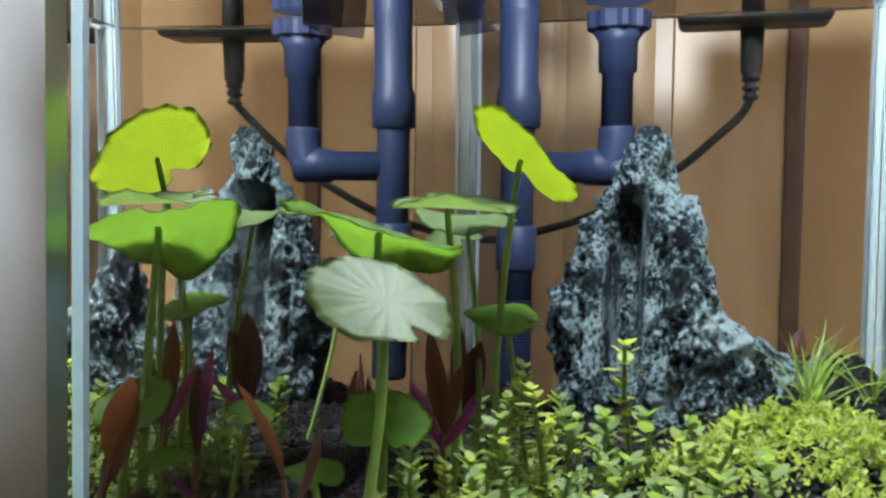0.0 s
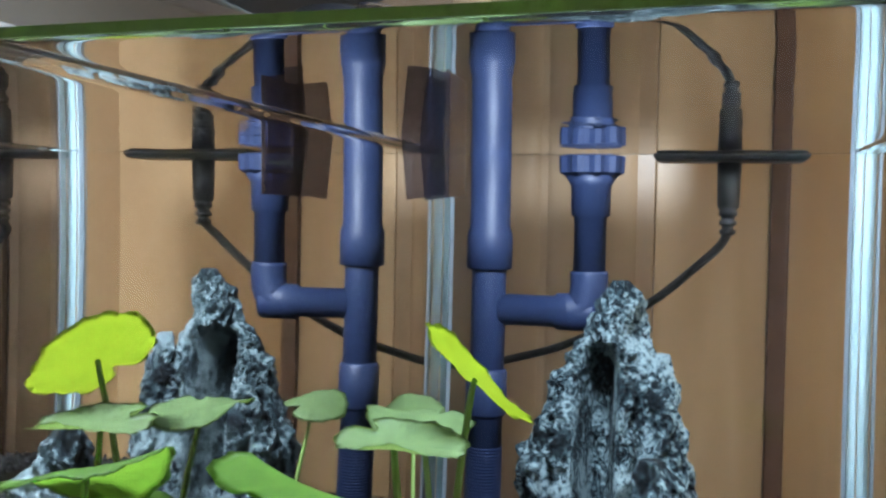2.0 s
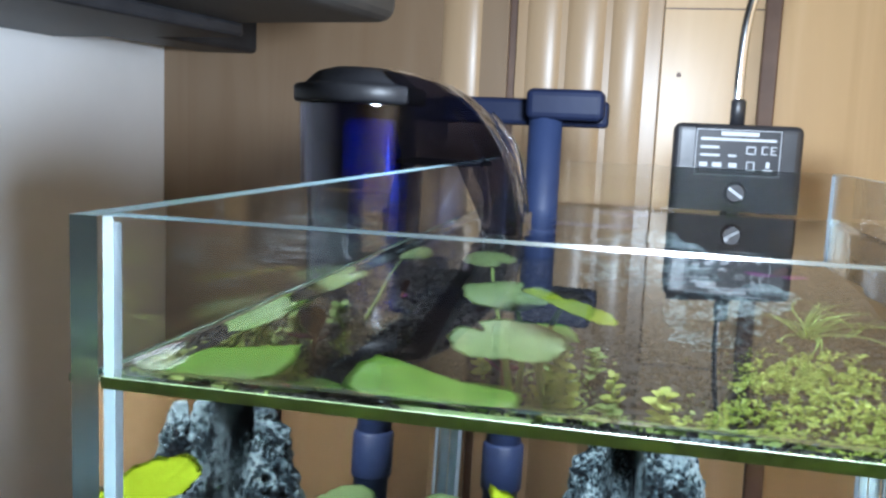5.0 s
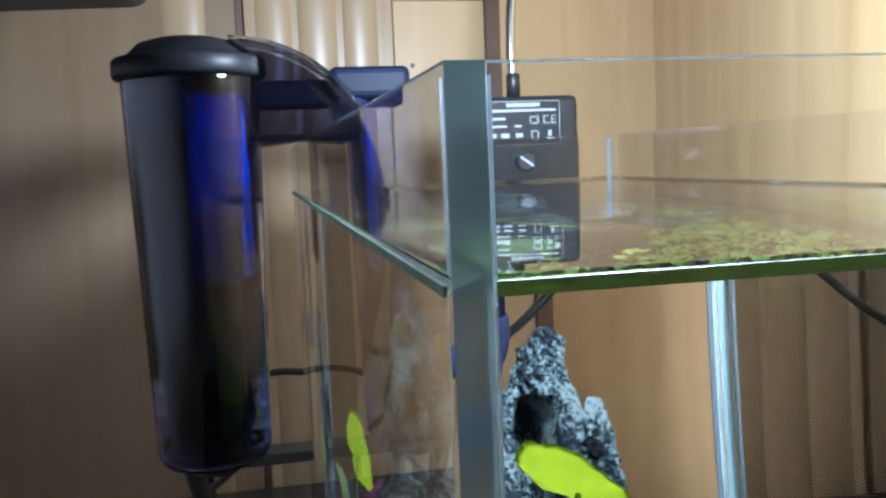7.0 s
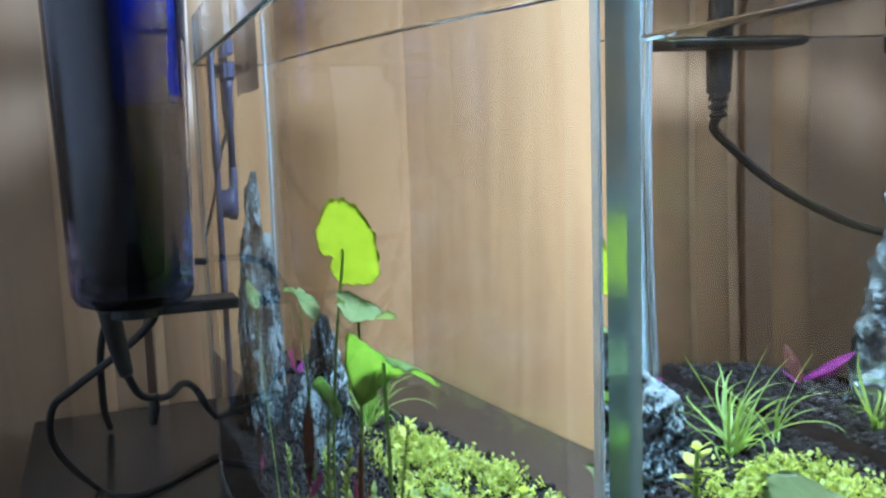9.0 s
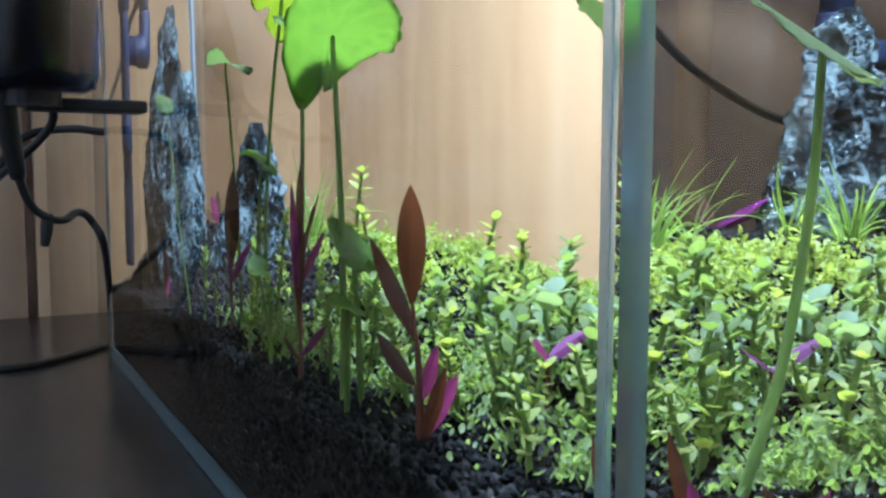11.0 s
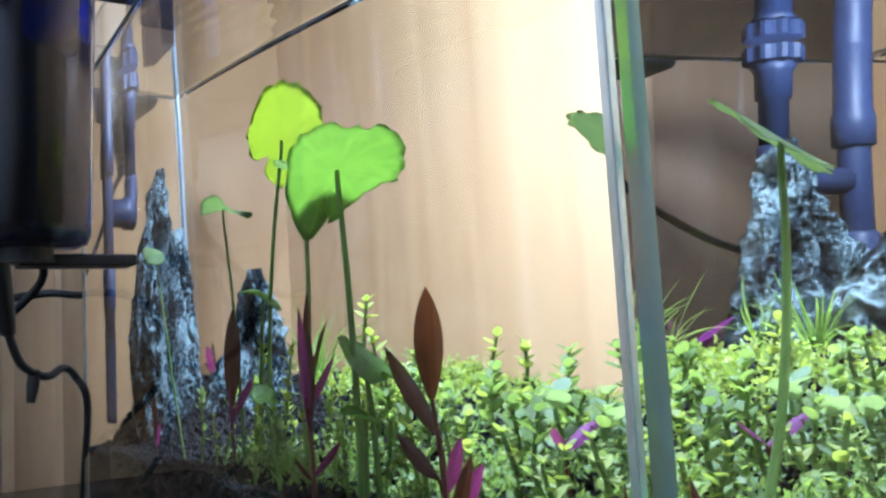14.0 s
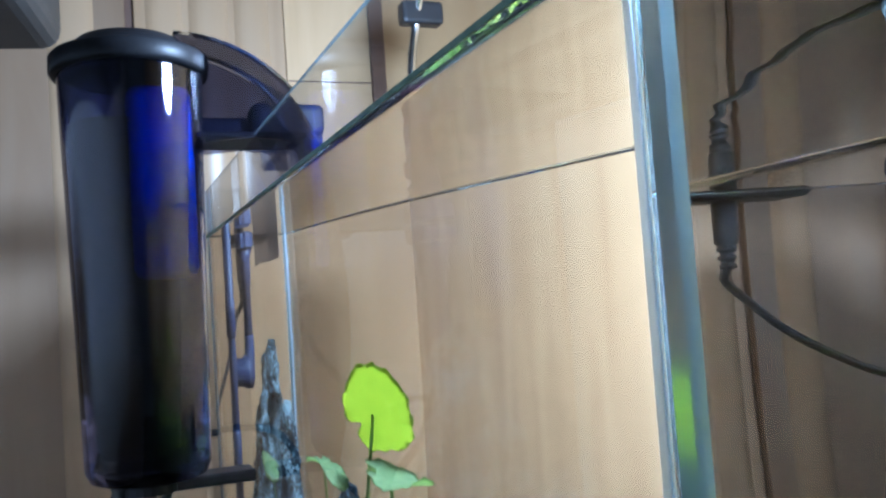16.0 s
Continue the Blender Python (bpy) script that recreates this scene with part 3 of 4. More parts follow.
# ---------- clip lamp ----------
lamp = thing("clip_lamp", "black clip-on aquarium lamp with chrome gooseneck", "lamp", (0.1058, 0.3236, 0.171))
part("clip_box", box(-0.0276, 0.0276, 0, 0.019, 0.0, 0.0415, 0.0032, 4), SOOT, lamp, "rounded black plastic clip housing")
label = part("label_plate", box(-0.0185, 0.0185, -0.0006, 0.0002, 0.0185, 0.0395, 0.0002), BLACK, lamp, "printed rating label with a pale frame")
for x0, x1, z0, z1 in ((-0.018, 0.018, 0.0388, 0.0391), (-0.018, 0.018, 0.0189, 0.0192), (-0.018, -0.0177, 0.0189, 0.0391), (0.0177, 0.018, 0.0189, 0.0391),
                       (-0.0075, 0.0085, 0.0364, 0.0382), (-0.0160, 0.0160, 0.0342, 0.0354), (-0.0160, -0.008, 0.0306, 0.0318), (-0.0160, -0.0075, 0.0272, 0.0282), (-0.004, -0.0005, 0.0272, 0.0282),
                       (-0.0160, -0.0125, 0.0225, 0.0245), (-0.0105, -0.0065, 0.0225, 0.0245), (-0.0035, 0.0, 0.0225, 0.0245), (0.0035, 0.0035 + 0.0042, 0.0285, 0.0291), (0.0035, 0.0041, 0.0285, 0.032), (0.0071, 0.0077, 0.0285, 0.032),
                       (0.0035, 0.0077, 0.0315, 0.0321), (0.0100, 0.0106, 0.0288, 0.0322), (0.0100, 0.0126, 0.0318, 0.0323), (0.0100, 0.0126, 0.0286, 0.0291), (0.0138, 0.0144, 0.0288, 0.0322), (0.0138, 0.0164, 0.0318, 0.0323), (0.0138, 0.0164, 0.0286, 0.0291), (0.0138, 0.0158, 0.0302, 0.0307),
                       (0.0040, 0.0075, 0.0212, 0.0217), (0.0040, 0.0045, 0.0212, 0.0254), (0.0070, 0.0075, 0.0212, 0.0254), (0.0040, 0.0075, 0.0250, 0.0255), (0.0110, 0.0150, 0.0212, 0.0222), (0.0122, 0.0138, 0.0228, 0.0255)):
    part("print", box(x0, x1, -0.0009, -0.0004, z0, z1), INK, label)
screw = revolve([(0.0046, 0.0), (0.0048, 0.0012), (0.0046, 0.0042), (0.0036, 0.005)], 20)
bmesh.ops.transform(screw, matrix=pose(0, -0.0005, 0.0115, 90, 0, 0), verts=screw.verts)
screw_ob = part("clamp_screw", screw, SOOT, lamp, "slotted grey thumb screw")
slot = box(-0.0038, 0.0038, -0.0062, -0.0048, -0.0006, 0.0006)
bmesh.ops.transform(slot, matrix=pose(0, 0, 0.0115, 0, 35, 0), verts=slot.verts)
part("slot", slot, INK, screw_ob)
part("strain_relief", revolve([(0.0022, -0.027), (0.003, -0.0265), (0.003, -0.025), (0.0022, -0.0248), (0.0022, -0.0235), (0.0032, -0.0232), (0.0032, -0.0216), (0.0024, -0.0214), (0.0024, -0.0200), (0.0034, -0.0198), (0.0034, -0.018), (0.0028, -0.0178), (0.0040, -0.0165), (0.0044, 0.0)], 18, at=(0, 0.0125, 0)), CABLE, lamp, "ribbed cable strain relief", True)
part("gooseneck", tube([(0, 0.0125, 0.041), (-0.0005, 0.0125, 0.06), (0.0005, 0.0125, 0.085), (0.004, 0.0105, 0.108), (0.004, -0.01, 0.14), (-0.006, -0.05, 0.165), (-0.024, -0.13, 0.160), (-0.0320, -0.172, 0.125), (-0.0338, -0.1856, 0.101)], 0.0023, 12), CHROME, lamp, "chrome gooseneck", True)
part("neck_sleeve", revolve([(0.0033, 0.041), (0.0033, 0.052), (0.0026, 0.053)], 16, at=(0, 0.0125, 0)), SOOT, lamp, smooth=True)
part("switch_collar", box(-0.004, 0.0175, 0.007, 0.017, 0.1045, 0.116, 0.002), SOOT, lamp)
HEAD = Matrix.Translation((-0.1058, -0.3236, -0.171)) @ LAMP
bm = revolve([(0.012, 0.014), (0.030, 0.012), (0.034, 0.007), (0.034, 0.0), (0.0335, 0.0), (0.0325, 0.006), (0.0285, 0.0105)], 32, 0.75, 1.15)
head_ob = part("lamp_head", bm, SOOT, lamp, "flat black lamp head", True)
head_ob.matrix_local = HEAD
part("power_cord", tube([(0, 0.0125, -0.026), (-0.0026, 0.018, -0.0314), (-0.0117, 0.0185, -0.0403), (-0.0294, 0.0185, -0.0553), (-0.0576, 0.0185, -0.0711), (-0.079, 0.0185, -0.0783), (-0.1, 0.0185, -0.083), (-0.118, 0.0195, -0.082), (-0.137, 0.02, -0.088), (-0.15, 0.03, -0.115), (-0.152, 0.05, -0.15), (-0.15, 0.09, -0.1745)], 0.0017, 10), CABLE, lamp, "thin black power cord", True)

# ---------- planting ----------
PENNY = leaf_mat("pennywort_green", (0.075, 0.155, 0.022), (0.15, 0.26, 0.04), 160, 0.5, 1.6, veins=11)
# paler copy of PENNY, with top sheen and haze mixed into the green
PENNY_PALE_SHEEN = leaf_mat("pale_sheen_pennywort_green", (0.12, 0.18, 0.075), (0.20, 0.275, 0.12), 160, 0.4, 1.3, veins=11)
# brighter copy of PENNY, the lamp's glow through the leaf put into its colour
PENNY_LIT = leaf_mat("lamplit_pennywort_green", (0.14, 0.205, 0.010), (0.25, 0.32, 0.020), 160, 0.55, 1.05, veins=11)
STEM = leaf_mat("green_stem", (0.14, 0.22, 0.05), (0.24, 0.34, 0.10), 200, 0.35)
RED = leaf_mat("red_brown_leaf", (0.038, 0.013, 0.009), (0.098, 0.033, 0.020), 200, 0.4, 1.3)
PURPLE = leaf_mat("magenta_leaf", (0.11, 0.014, 0.11), (0.24, 0.04, 0.23), 200, 0.45, 1.3)
REDSTEM = leaf_mat("red_stem", (0.12, 0.04, 0.03), (0.2, 0.08, 0.05), 200, 0.2)
SMALL = leaf_mat("small_green_leaf", (0.11, 0.18, 0.05), (0.26, 0.34, 0.11), 260, 0.45, 1.5)
YELLOW = leaf_mat("yellow_green_leaf", (0.19, 0.26, 0.04), (0.40, 0.45, 0.11), 260, 0.45, 1.5)
VEINED = leaf_mat("pale_veined_leaf", (0.12, 0.20, 0.08), (0.34, 0.43, 0.25), 500, 0.4, 1.3)
GRASS = leaf_mat("grass_green", (0.13, 0.22, 0.045), (0.26, 0.36, 0.10), 200, 0.45, 1.6)
rng = random.Random(5)


def blade_mesh(name, r, seed, mat, wave=0.14, cup=0.08, droop=0.0):
    """Round shield leaf with scalloped edge, radial folds and a notch."""
    rg = random.Random(seed)
    bm = bmesh.new()
    nr, na = 8, 54
    ph = [rg.uniform(0, 6.28) for _ in range(4)]
    c = bm.verts.new((0, 0, 0))
    prev = None
    for j in range(1, nr + 1):
        q = j / nr
        row = []
        for i in range(na):
            a = 2 * math.pi * i / na
            lob = 1 + 0.022 * math.cos(13 * a + ph[0]) + 0.03 * math.cos(5 * a + ph[1]) + 0.02 * math.cos(17 * a + ph[2])
            d = abs((a - 1.5 * math.pi + math.pi) % (2 * math.pi) - math.pi)
            notch = 1 - 0.55 * math.exp(-(d / 0.085) ** 2) - 0.06 * math.exp(-(d / 0.4) ** 2)
            rad = r * q * (1 + (lob * notch - 1) * q ** 1.5)
            z = r * (cup * q ** 2 + wave * q ** 2.2 * (math.sin(2 * a + ph[3]) + 0.5 * math.sin(3 * a + ph[1])) + 0.012 * math.cos(18 * a) * q - droop * q ** 2.5 + 0.02 * math.sin(7 * a + ph[2]) * q ** 3)
            row.append(bm.verts.new((rad * math.cos(a), rad * math.sin(a) + r * 0.12 * q, z)))
        for i in range(na):
            k = (i + 1) % na
            if prev is None:
                bm.faces.new((c, row[i], row[k]))
            else:
                bm.faces.new((prev[i], row[i], row[k], prev[k]))
        prev = row
    bmesh.ops.solidify(bm, geom=bm.faces[:], thickness=0.00035)
    return to_mesh(name, bm, mat, True)


def facing(at, normal, turn=0.0):
    """Pose at a point with z along the normal."""
    q = Vector(normal).normalized().to_track_quat("Z", "Y")
    return Matrix.Translation(at) @ q.to_matrix().to_4x4() @ pose(0, 0, 0, 0, 0, turn)


def pennywort(center, r, normal, foot, turn=0, bend=(0, 0, 0), thick=0.0011, wave=0.12, cup=0.08, droop=0.0, label="round bright green pennywort leaf on a tall stalk", mat=None, stretch=1.0):
    foot = Vector((foot[0], foot[1], soil_z(foot[0], foot[1]) - 0.003))
    ob = thing("pennywort", label, "aquatic plant", foot, "pennywort leaves")
    c = Vector(center) - foot
    n = Vector(normal).normalized()
    b = Vector(bend)
    part("stalk", tube([(0, 0, 0), c * 0.33 + b, c * 0.68 + b * 0.8, c - n * r * 0.10 - Vector((0, 0, r * 0.12)), c - n * 0.0002], [thick * 1.25, thick * 1.1, thick, thick * 0.85, thick * 0.7], 9), STEM, ob, "slender green stalk", True)
    bl = new("blade", blade_mesh("blade", r, int(r * 1e5 + center[1] * 1e4), mat or PENNY, wave, cup, droop))
    bl.parent = ob
    bl.matrix_local = Matrix.Translation(c) @ Matrix.Diagonal((1, stretch, 1, 1)) @ Matrix.Translation(-c) @ facing(c, n, turn)
    return ob


pennywort((0.0475, 0.1415, 0.1125), 0.0164, (0.60, 0.36, 0.71), (0.044, 0.148), 60, (-0.004, 0.002, 0), 0.0009, 0.05, 0.05, mat=PENNY_LIT)
pennywort((0.0252, 0.0935, 0.0958), 0.0172, (0.24, 0.26, 0.93), (0.0255, 0.0895), 20, (0.001, 0, 0), 0.0010, 0.20, -0.04, 0.10, stretch=1.32)
pennywort((0.0345, 0.1180, 0.1010), 0.0145, (0.04, -0.06, 1), (0.035, 0.124), 200, (0.002, 0.0, 0), 0.0009, 0.10, 0.12, mat=PENNY_PALE_SHEEN)
pennywort((0.0300, 0.1640, 0.0985), 0.0140, (0.10, -0.14, 1), (0.034, 0.158), 120, (0.002, 0.001, 0), 0.0008, 0.12, 0.06, 0.08, mat=PENNY_PALE_SHEEN)
pennywort((0.0155, 0.2150, 0.0930), 0.0098, (-0.10, -0.35, 1), (0.024, 0.196), 60, (-0.001, 0, 0), 0.0006, 0.10, -0.10, 0.12, mat=PENNY_PALE_SHEEN, label="small pale pennywort leaf leaning before the stone")
pennywort((0.0450, 0.0248, 0.0868), 0.0120, (0.36, -0.36, 0.86), (0.0325, 0.0265), 15, (0.0035, 0.0, 0), 0.0008, 0.05, -0.06, mat=PENNY_PALE_SHEEN, label="large pale grey-green pennywort leaf near the front glass")
pennywort((0.0430, 0.1520, 0.0750), 0.0098, (0.12, -0.30, 1), (0.047, 0.163), 60, (0, 0, 0), 0.0008, 0.08, -0.08, 0.1)
pennywort((0.0285, 0.0880, 0.0560), 0.0095, (0.1, -0.5, 0.85), (0.029, 0.085), 0, (0, 0, 0), 0.0009, 0.08, 0.1)
pennywort((0.0150, 0.1250, 0.0500), 0.0060, (-0.2, -0.3, 0.9), (0.018, 0.120), 80, (0, 0, 0), 0.0007, 0.08, 0.05)
pennywort((0.0165, 0.0790, 0.0470), 0.0065, (0.1, -0.2, 0.95), (0.019, 0.082), 10, (0, 0, 0), 0.0008, 0.1, 0.05)


def lance_mesh(name, length, width, mat, fold=0.18, curl=0.15, n=10, m=4, blunt=False):
    """Pointed leaf from the origin along +z, folded on its midrib."""
    bm = bmesh.new()
    rows = []
    for j in range(n + 1):
        t = j / n
        w = width * 0.5 * (math.sin(math.pi * min(1, 0.05 + 0.95 * t)) ** 0.85 * (0.9 + 0.2 * t) + 0.02) if j < n else width * 0.01
        if blunt:
            w = width * 0.5 * max(0.03, math.sin(math.pi * min(1, 0.03 + 0.95 * t)) ** 0.6)
        row = []
        for i in range(-m, m + 1):
            u = i / m
            row.append(bm.verts.new((w * u, -curl * length * t * t - fold * w * (1 - abs(u)) + 0.06 * w * math.sin(t * 21 + u * 2), length * t)))
        rows.append(row)
    for a, b in zip(rows, rows[1:]):
        for i in range(2 * m):
            bm.faces.new((a[i], a[i + 1], b[i + 1], b[i]))
    return to_mesh(name, bm, mat, True)


def along(base, tip, side):
    """Pose at base with z toward tip and -y toward side."""
    z = (Vector(tip) - Vector(base)).normalized()
    y = -Vector(side)
    y = (y - z * y.dot(z)).normalized()
    x = y.cross(z)
    m = Matrix((x, y, z)).transposed().to_4x4()
    m.translation = base
    return m


LANCE_R = [lance_mesh("red_leaf", 1.0, 0.34, RED, 0.2, c) for c in (0.05, 0.2)]
LANCE_P = [lance_mesh("magenta_leaf", 1.0, 0.29, PURPLE, 0.25, c) for c in (0.05, 0.25)]


def red_plant(foot, leaves, label):
    """Red stem plant: leaves of (base, tip, colour and n for narrow, facing side)."""
    f = Vector((foot[0], foot[1], soil_z(foot[0], foot[1]) - 0.002))
    ob = thing("red_stem_plant", label, "aquatic plant", f, "red stem plants")
    for base, tip, col, side in leaves:
        b, t = Vector(base) - f, Vector(tip) - f
        if b.length > 0.004:
            part("stem", tube([(0, 0, 0), b * 0.5 + Vector((0.0006, -0.0005, 0)), b], [0.0007, 0.0006, 0.0005], 7), REDSTEM, ob, smooth=True)
        lf = new("leaf", (LANCE_R if col[0] == "r" else LANCE_P)[rng.randrange(2)])
        lf.parent = ob
        ln = (t - b).length
        lf.matrix_local = along(b, t, side) @ Matrix.Diagonal((ln * (0.58 if col.endswith("n") else 1.0), ln, ln, 1))


red_plant((0.020, 0.057), [((0.0175, 0.057, 0.051), (0.0130, 0.0540, 0.0700), "r", (-0.7, -0.7, 0.2)), ((0.0195, 0.057, 0.045), (0.022, 0.075, 0.057), "rn", (-0.6, -0.4, 0.6)), ((0.02, 0.056, 0.036), (0.019, 0.050, 0.0455), "p", (-1, -0.3, 0.2)), ((0.02, 0.058, 0.038), (0.013, 0.066, 0.044), "r", (-0.5, -0.5, 0.7)), ((0.0205, 0.056, 0.030), (0.0250, 0.050, 0.0410), "p", (-0.4, -1, 0.3)), ((0.020, 0.056, 0.029), (0.0185, 0.047, 0.043), "rn", (-1, -0.4, 0.2))], "tall red-brown stem plant with broad pointed leaves")
red_plant((0.020, 0.106), [((0.020, 0.107, 0.044), (0.0185, 0.1075, 0.069), "pn", (-1, -0.2, 0)), ((0.0203, 0.1065, 0.043), (0.0205, 0.1060, 0.064), "rn", (-0.6, -1, 0.1)), ((0.02, 0.105, 0.034), (0.026, 0.097, 0.041), "pn", (0, -1, 0.7)), ((0.02, 0.106, 0.033), (0.014, 0.110, 0.037), "rn", (-1, 0, 0.8))], "magenta and red stem plant with upright leaves")
red_plant((0.029, 0.162), [((0.029, 0.162, 0.046), (0.030, 0.160, 0.0715), "r", (-0.7, -0.7, 0)), ((0.029, 0.162, 0.044), (0.034, 0.165, 0.066), "r", (0.2, -1, 0)), ((0.029, 0.162, 0.040), (0.024, 0.158, 0.052), "pn", (-1, -0.5, 0.3)), ((0.029, 0.163, 0.042), (0.036, 0.152, 0.054), "pn", (0, -1, 0.6))], "orange-red stem plant before the stone")
red_plant((0.017, 0.222), [((0.017, 0.222, 0.034), (0.0165, 0.222, 0.0485), "r", (-0.9, -0.5, 0)), ((0.017, 0.221, 0.032), (0.014, 0.212, 0.040), "p", (-0.9, -0.5, 0.3))], "short dark red stem plant by the glass")
red_plant((0.0215, 0.0125), [((0.0215, 0.0125, 0.0275), (0.0240, 0.012, 0.0350), "p", (0.2, -1, 0.2)), ((0.0213, 0.0125, 0.0280), (0.0150, 0.013, 0.0370), "p", (0.3, -1, 0.2)), ((0.0220, 0.0120, 0.0272), (0.0285, 0.0115, 0.0295), "pn", (0, -0.8, 0.6)), ((0.0205, 0.0130, 0.0275), (0.0135, 0.016, 0.0420), "rn", (0.4, -1, 0))], "small magenta rosette pushed against the front glass")
red_plant((0.0335, 0.0125), [((0.0335, 0.0125, 0.0265), (0.0395, 0.0125, 0.0325), "pn", (0, -1, 0.5)), ((0.0335, 0.0130, 0.0270), (0.030, 0.016, 0.0340), "rn", (0, -1, 0.5))], "small pink shoot at the front glass")
red_plant((0.034, 0.12), [((0.034, 0.12, 0.05), (0.031, 0.117, 0.0735), "rn", (0, -1, 0.1)), ((0.034, 0.12, 0.048), (0.038, 0.118, 0.067), "rn", (0.4, -1, 0.2)), ((0.034, 0.12, 0.046), (0.043, 0.116, 0.058), "pn", (0, -1, 0.4)), ((0.034, 0.12, 0.046), (0.026, 0.118, 0.062), "pn", (0, -1, 0.3))], "red and magenta stem plant in the middle of the tank")
red_plant((0.118, 0.268), [((0.118, 0.268, 0.052), (0.104, 0.258, 0.062), "p", (0.3, -0.3, 1)), ((0.118, 0.268, 0.052), (0.106, 0.262, 0.056), "p", (0.3, -0.4, 1)), ((0.118, 0.268, 0.050), (0.122, 0.272, 0.064), "r", (0, -1, 0.3)), ((0.118, 0.268, 0.050), (0.130, 0.262, 0.057), "p", (-0.2, -0.5, 1))], "magenta shoot behind the grass clump")
red_plant((0.058, 0.055), [((0.058, 0.055, 0.040), (0.048, 0.050, 0.0445), "p", (0, -0.5, 1)), ((0.058, 0.055, 0.040), (0.067, 0.052, 0.0450), "p", (0, -0.5, 1))], "flat magenta shoot among the small green stems")

# small-leaved green stem plants
OVAL = [lance_mesh("oval_leaf", 1.0, 0.72, m, 0.12, 0.2, 8, 2, True) for m in (SMALL, YELLOW, VEINED)]


def stem_plant(height, size, pairs, leafs, seed):
    rg = random.Random(seed)
    ob = thing("stem_plant", "small-leaved bright green stem plant", "aquatic plant", (0, 0, 0), "green stem plants")
    lean = Vector((rg.uniform(-0.2, 0.2), rg.uniform(-0.2, 0.2), 1))
    pts = [lean * height * k / 4 + Vector((rg.uniform(-1, 1), rg.uniform(-1, 1), 0)) * height * 0.02 * k for k in range(5)]
    part("stem", tube(pts, [0.0007, 0.0006, 0.0006, 0.0005, 0.0004], 6, smooth_steps=3), STEM, ob, smooth=True)
    for k in range(pairs):
        u = 0.25 + 0.75 * (k + 1) / pairs
        base = pts[min(4, int(u * 4))] if u >= 1 else pts[int(u * 4)].lerp(pts[min(4, int(u * 4) + 1)], u * 4 % 1)
        a0 = k * math.pi / 2 + rg.uniform(-0.5, 0.5)
        for side in range(4 if k == pairs - 1 else 2):
            a = a0 + side * (math.pi / 2 if k == pairs - 1 else math.pi) + rg.uniform(-0.3, 0.3)
            up = rg.uniform(0.1, 1.15) + (0.5 if k == pairs - 1 else 0)
            d = Vector((math.cos(a), math.sin(a), up)).normalized()
            ln = size * rg.uniform(0.55, 1.2) * (0.75 if k == pairs - 1 else 1)
            lf = new("leaf", leafs)
            lf.parent = ob
            lf.matrix_local = along(base, base + d, (0, 0, -1)) @ Matrix.Diagonal((ln, ln, ln, 1))
    return ob


kinds = [stem_plant(0.027, 0.0041, 10, OVAL[0], 1), stem_plant(0.022, 0.0035, 10, OVAL[1], 2), stem_plant(0.019, 0.0039, 9, OVAL[0], 3), stem_plant(0.013, 0.0030, 8, OVAL[1], 4),
         stem_plant(0.018, 0.0076, 5, OVAL[2], 5), stem_plant(0.027, 0.0037, 12, OVAL[1], 6)]
tagged(kinds[4], "stem plant with pale white-veined oval leaves")
tagged(kinds[5], "tall yellow-green stem plant with tiny round leaves")
spots = [(0.055, 0.095, 0), (0.060, 0.104, 5), (0.050, 0.112, 1), (0.076, 0.135, 5), (0.088, 0.105, 1), (0.097, 0.060, 0), (0.068, 0.075, 1), (0.063, 0.062, 2), (0.072, 0.055, 4),
         (0.082, 0.052, 4), (0.088, 0.062, 4), (0.076, 0.068, 4), (0.092, 0.048, 2), (0.078, 0.085, 2), (0.066, 0.090, 2), (0.058, 0.078, 3), (0.050, 0.085, 2), (0.045, 0.070, 3), (0.040, 0.080, 2), (0.052, 0.060, 3),
         (0.046, 0.050, 2), (0.038, 0.060, 3), (0.033, 0.070, 3), (0.060, 0.045, 3), (0.070, 0.040, 3), (0.036, 0.045, 3), (0.030, 0.100, 2), (0.036, 0.108, 1), (0.026, 0.128, 2), (0.034, 0.135, 1),
         (0.043, 0.128, 2), (0.055, 0.130, 1), (0.062, 0.140, 2), (0.070, 0.120, 2), (0.040, 0.155, 5), (0.036, 0.175, 2), (0.052, 0.170, 2), (0.030, 0.148, 3),
         (0.055, 0.034, 3), (0.080, 0.036, 3), (0.095, 0.037, 2), (0.106, 0.052, 3), (0.100, 0.085, 2), (0.045, 0.100, 2), (0.050, 0.150, 5), (0.064, 0.155, 3), (0.034, 0.036, 3),
         (0.084, 0.078, 2), (0.074, 0.096, 2), (0.090, 0.090, 1), (0.066, 0.052, 2), (0.058, 0.118, 1), (0.080, 0.112, 2), (0.094, 0.074, 2), (0.100, 0.070, 4), (0.104, 0.064, 2), (0.068, 0.108, 2), (0.086, 0.122, 2), (0.048, 0.092, 1), (0.042, 0.115, 3),
         (0.112, 0.048, 2), (0.058, 0.068, 2), (0.070, 0.066, 1), (0.082, 0.070, 2), (0.018, 0.140, 3), (0.022, 0.168, 3), (0.027, 0.186, 2)]
used = [False] * 6
for x, y, k in spots:
    x, y = x + rng.uniform(-0.002, 0.002), y + rng.uniform(-0.002, 0.002)
    sc = rng.uniform(0.85, 1.15)
    m = pose(x, y, soil_z(x, y) - 0.0015, rng.uniform(-8, 8), rng.uniform(-8, 8), rng.uniform(0, 360)) @ Matrix.Scale(sc, 4)
    if not used[k]:
        kinds[k].matrix_basis, used[k] = m, True
    else:
        copy_thing(kinds[k], m)

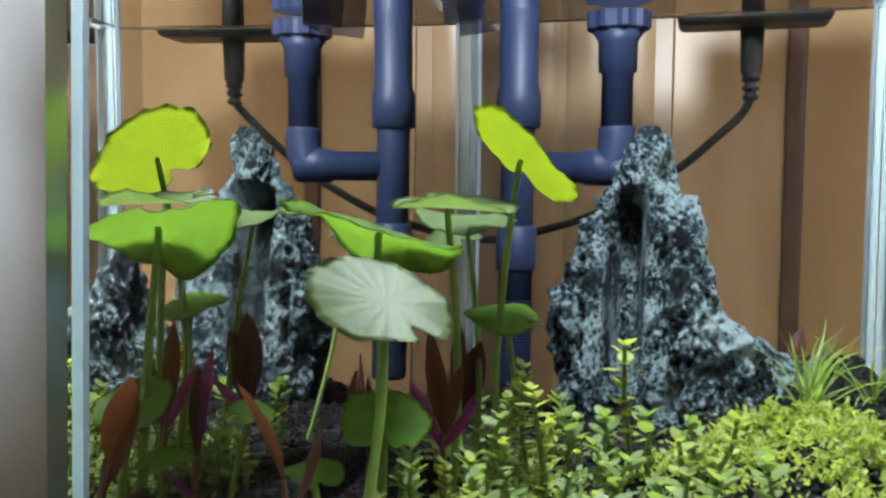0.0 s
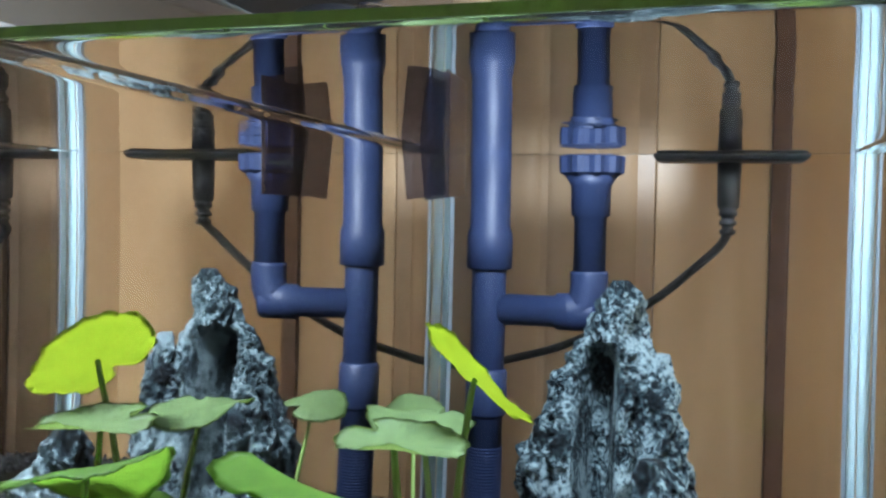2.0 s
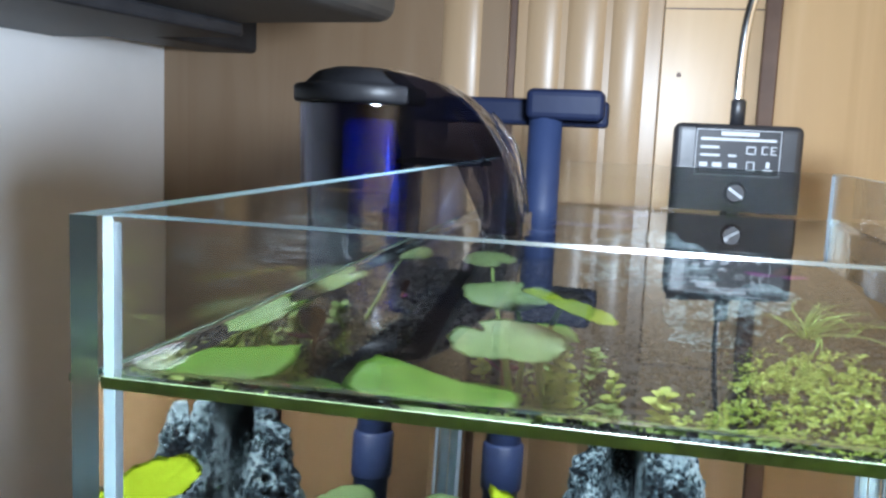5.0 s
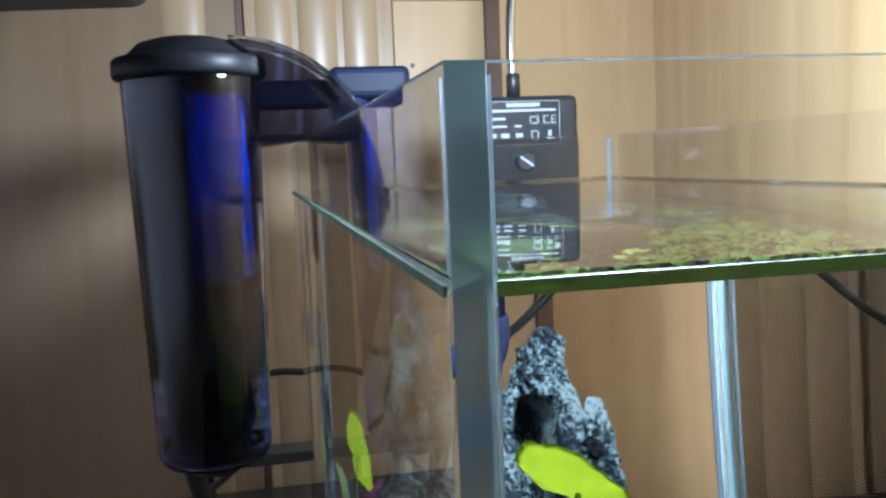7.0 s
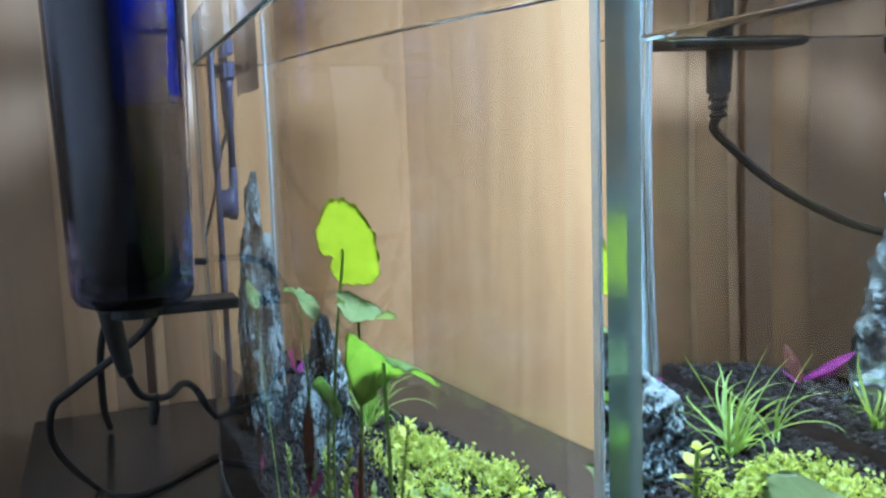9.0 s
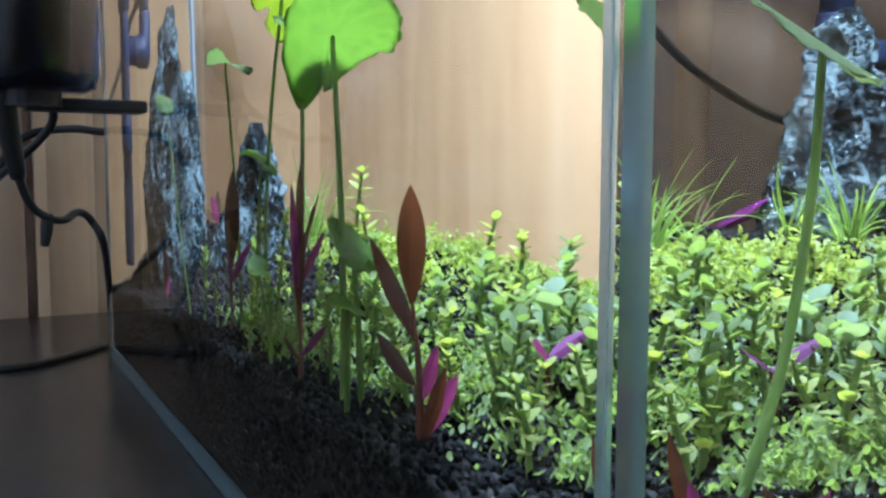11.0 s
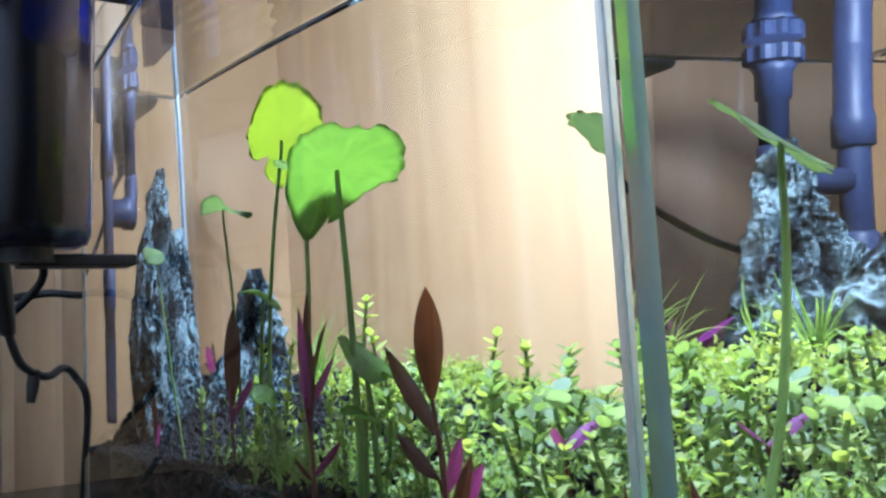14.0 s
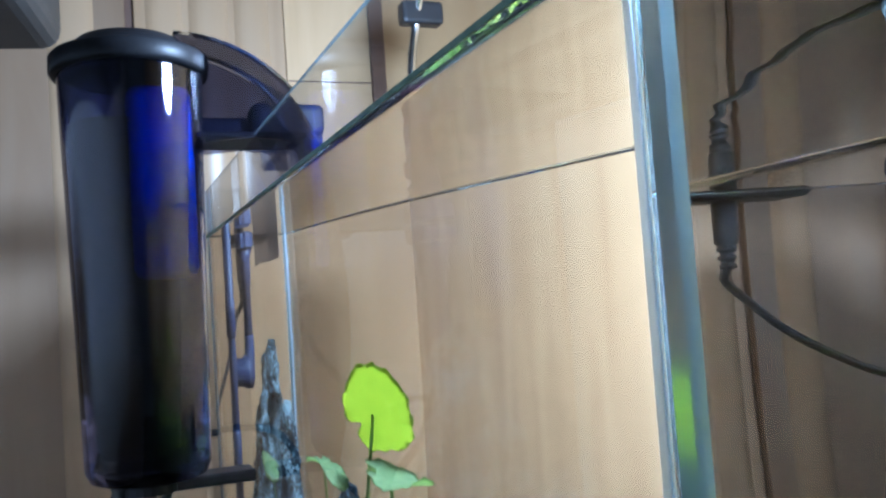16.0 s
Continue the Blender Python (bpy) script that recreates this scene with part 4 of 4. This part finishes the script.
# grass clumps
def grass_clump(x, y, count, h, seed):
    rg = random.Random(seed)
    ob = thing("grass_clump", "clump of narrow arching grass-like leaves", "aquatic plant", (x, y, soil_z(x, y) - 0.001), "grass clumps")
    for k in range(count):
        a, ln, sp = rg.uniform(0, 6.28), h * rg.uniform(0.5, 1.35), rg.uniform(0.15, 1.0)
        twist, drop, wide = rg.uniform(-1.6, 1.6), rg.uniform(0.4, 1.3), rg.uniform(0.00035, 0.00062)
        bm = bmesh.new()
        rows = []
        c = Vector((rg.uniform(-0.002, 0.002), rg.uniform(-0.002, 0.002), 0))
        for j in range(11):
            t = j / 10
            yaw = a + twist * t * t
            rise = 1.45 - sp * 0.7 - drop * 2.1 * sp * t ** 1.4
            d = Vector((math.cos(yaw), math.sin(yaw), 0))
            w = wide * (1 - t ** 2.2) + 0.00006
            sd = Vector((-d.y, d.x, 0)) * w
            rows.append([bm.verts.new(c - sd), bm.verts.new(c + Vector((0, 0, -w * 0.5))), bm.verts.new(c + sd)])
            c = c + (d * math.cos(rise) + Vector((0, 0, math.sin(rise)))) * ln / 10
        for p, q in zip(rows, rows[1:]):
            for i in range(2):
                bm.faces.new((p[i], p[i + 1], q[i + 1], q[i]))
        part("leaf", bm, GRASS, ob, smooth=True)


grass_clump(0.1185, 0.198, 38, 0.026, 1)
grass_clump(0.134, 0.205, 12, 0.022, 2)
grass_clump(0.060, 0.022, 5, 0.016, 3)

# low carpet of tiny leaves
def carpet(name, spots_, count, size, mat, label, seed):
    rg = random.Random(seed)
    verts, faces = [], []
    for _ in range(count):
        cx, cy, sx, sy, up = spots_[rg.randrange(len(spots_))]
        x, y = cx + rg.gauss(0, sx), cy + rg.gauss(0, sy)
        if not (T + 0.003 < x < W - T - 0.003 and T + 0.003 < y < L - T - 0.003):
            continue
        bump_ = max(0.0, 1 - ((x - cx) / (2.2 * sx)) ** 2 - ((y - cy) / (2.2 * sy)) ** 2)
        clump = noise.noise((x * 330, y * 330, 1.7)) + 0.5 * noise.noise((x * 120, y * 120, 5.1))
        if clump < -0.10:
            continue
        z = soil_z(x, y) + 0.0006 + up * (0.35 + 0.65 * bump_) * rg.random() ** 0.7 * (0.35 + 1.5 * max(0.0, clump + 0.10))
        a, tl, r = rg.uniform(0, 6.28), rg.uniform(-1.6, 1.6), size * rg.uniform(0.5, 1.4)
        u = Vector((math.cos(a), math.sin(a), tl)).normalized() * r
        v = Vector((-math.sin(a), math.cos(a), rg.uniform(-0.9, 0.9))).normalized() * r * 0.6
        c = Vector((x, y, z))
        b = len(verts)
        verts += [c - u, c - u * 0.3 + v, c + u * 0.55 + v * 0.8, c + u, c + u * 0.55 - v * 0.8, c - u * 0.3 - v, c + Vector((0, 0, -r * 0.25))]
        faces += [(b + 6, b + i, b + (i + 1) % 6) for i in range(6)]
    me = bpy.data.meshes.new(name)
    me.from_pydata(verts, [], faces)
    me.materials.append(mat)
    me.polygons.foreach_set("use_smooth", [True] * len(me.polygons))
    ob = new(name, me)
    tagged(ob, label, "aquatic plant", kind="stuff")


carpet("carpet_plant", [(0.122, 0.100, 0.008, 0.014, 0.006), (0.124, 0.135, 0.008, 0.012, 0.006), (0.114, 0.072, 0.007, 0.010, 0.006), (0.106, 0.160, 0.006, 0.009, 0.006), (0.092, 0.134, 0.007, 0.008, 0.006), (0.118, 0.165, 0.007, 0.007, 0.006), (0.098, 0.045, 0.009, 0.009, 0.005)], 15000, 0.00085, YELLOW, "dense mat of tiny yellow-green carpet leaves", 8)
carpet("low_ground_cover", [(0.050, 0.028, 0.008, 0.006, 0.007), (0.062, 0.030, 0.009, 0.006, 0.006), (0.047, 0.070, 0.008, 0.02, 0.007), (0.06, 0.09, 0.015, 0.025, 0.008), (0.085, 0.07, 0.014, 0.02, 0.007), (0.048, 0.12, 0.008, 0.02, 0.008), (0.042, 0.15, 0.006, 0.012, 0.006)], 10000, 0.00095, SMALL, "patchy bright green ground cover of tiny leaves", 9)

# soil grains, on top and against the glass
rg = random.Random(12)
ICO = bmesh.new()
bmesh.ops.create_icosphere(ICO, subdivisions=1, radius=1.0)
iv = [v.co.copy() for v in ICO.verts]
for i, v in enumerate(ICO.verts):
    v.index = i
fi = [tuple(v.index for v in f.verts) for f in ICO.faces]
ICO.free()
verts, faces = [], []


def grain(x, y, z, r):
    b = len(verts)
    sq = (rg.uniform(0.75, 1.2), rg.uniform(0.75, 1.2), rg.uniform(0.7, 1.1))
    for c in iv:
        k = r * rg.uniform(0.85, 1.12)
        verts.append((x + c.x * k * sq[0], y + c.y * k * sq[1], z + c.z * k * sq[2]))
    faces.extend([(b + p, b + q, b + t) for p, q, t in fi])


for _ in range(12000):
    x, y = rg.uniform(T + 0.002, W - T - 0.002), rg.uniform(T + 0.002, L - T - 0.002)
    grain(x, y, soil_z(x, y) - 0.0004 + rg.uniform(-0.0004, 0.0007), rg.uniform(0.0006, 0.00145))
for _ in range(4200):
    y = rg.uniform(T + 0.002, L - T - 0.002)
    x = T + 0.0015
    grain(x, y, rg.uniform(0.002, soil_z(x, y)), rg.uniform(0.0007, 0.0012))
for _ in range(2600):
    x = rg.uniform(T + 0.002, W - T - 0.002)
    y = T + 0.0015
    grain(x, y, rg.uniform(0.002, soil_z(x, y)), rg.uniform(0.0007, 0.0012))
me = bpy.data.meshes.new("soil_grains")
me.from_pydata(verts, [], faces)
me.materials.append(SOIL)
tagged(new("soil_grains", me), "loose black soil grains covering the bed", "soil", kind="stuff")
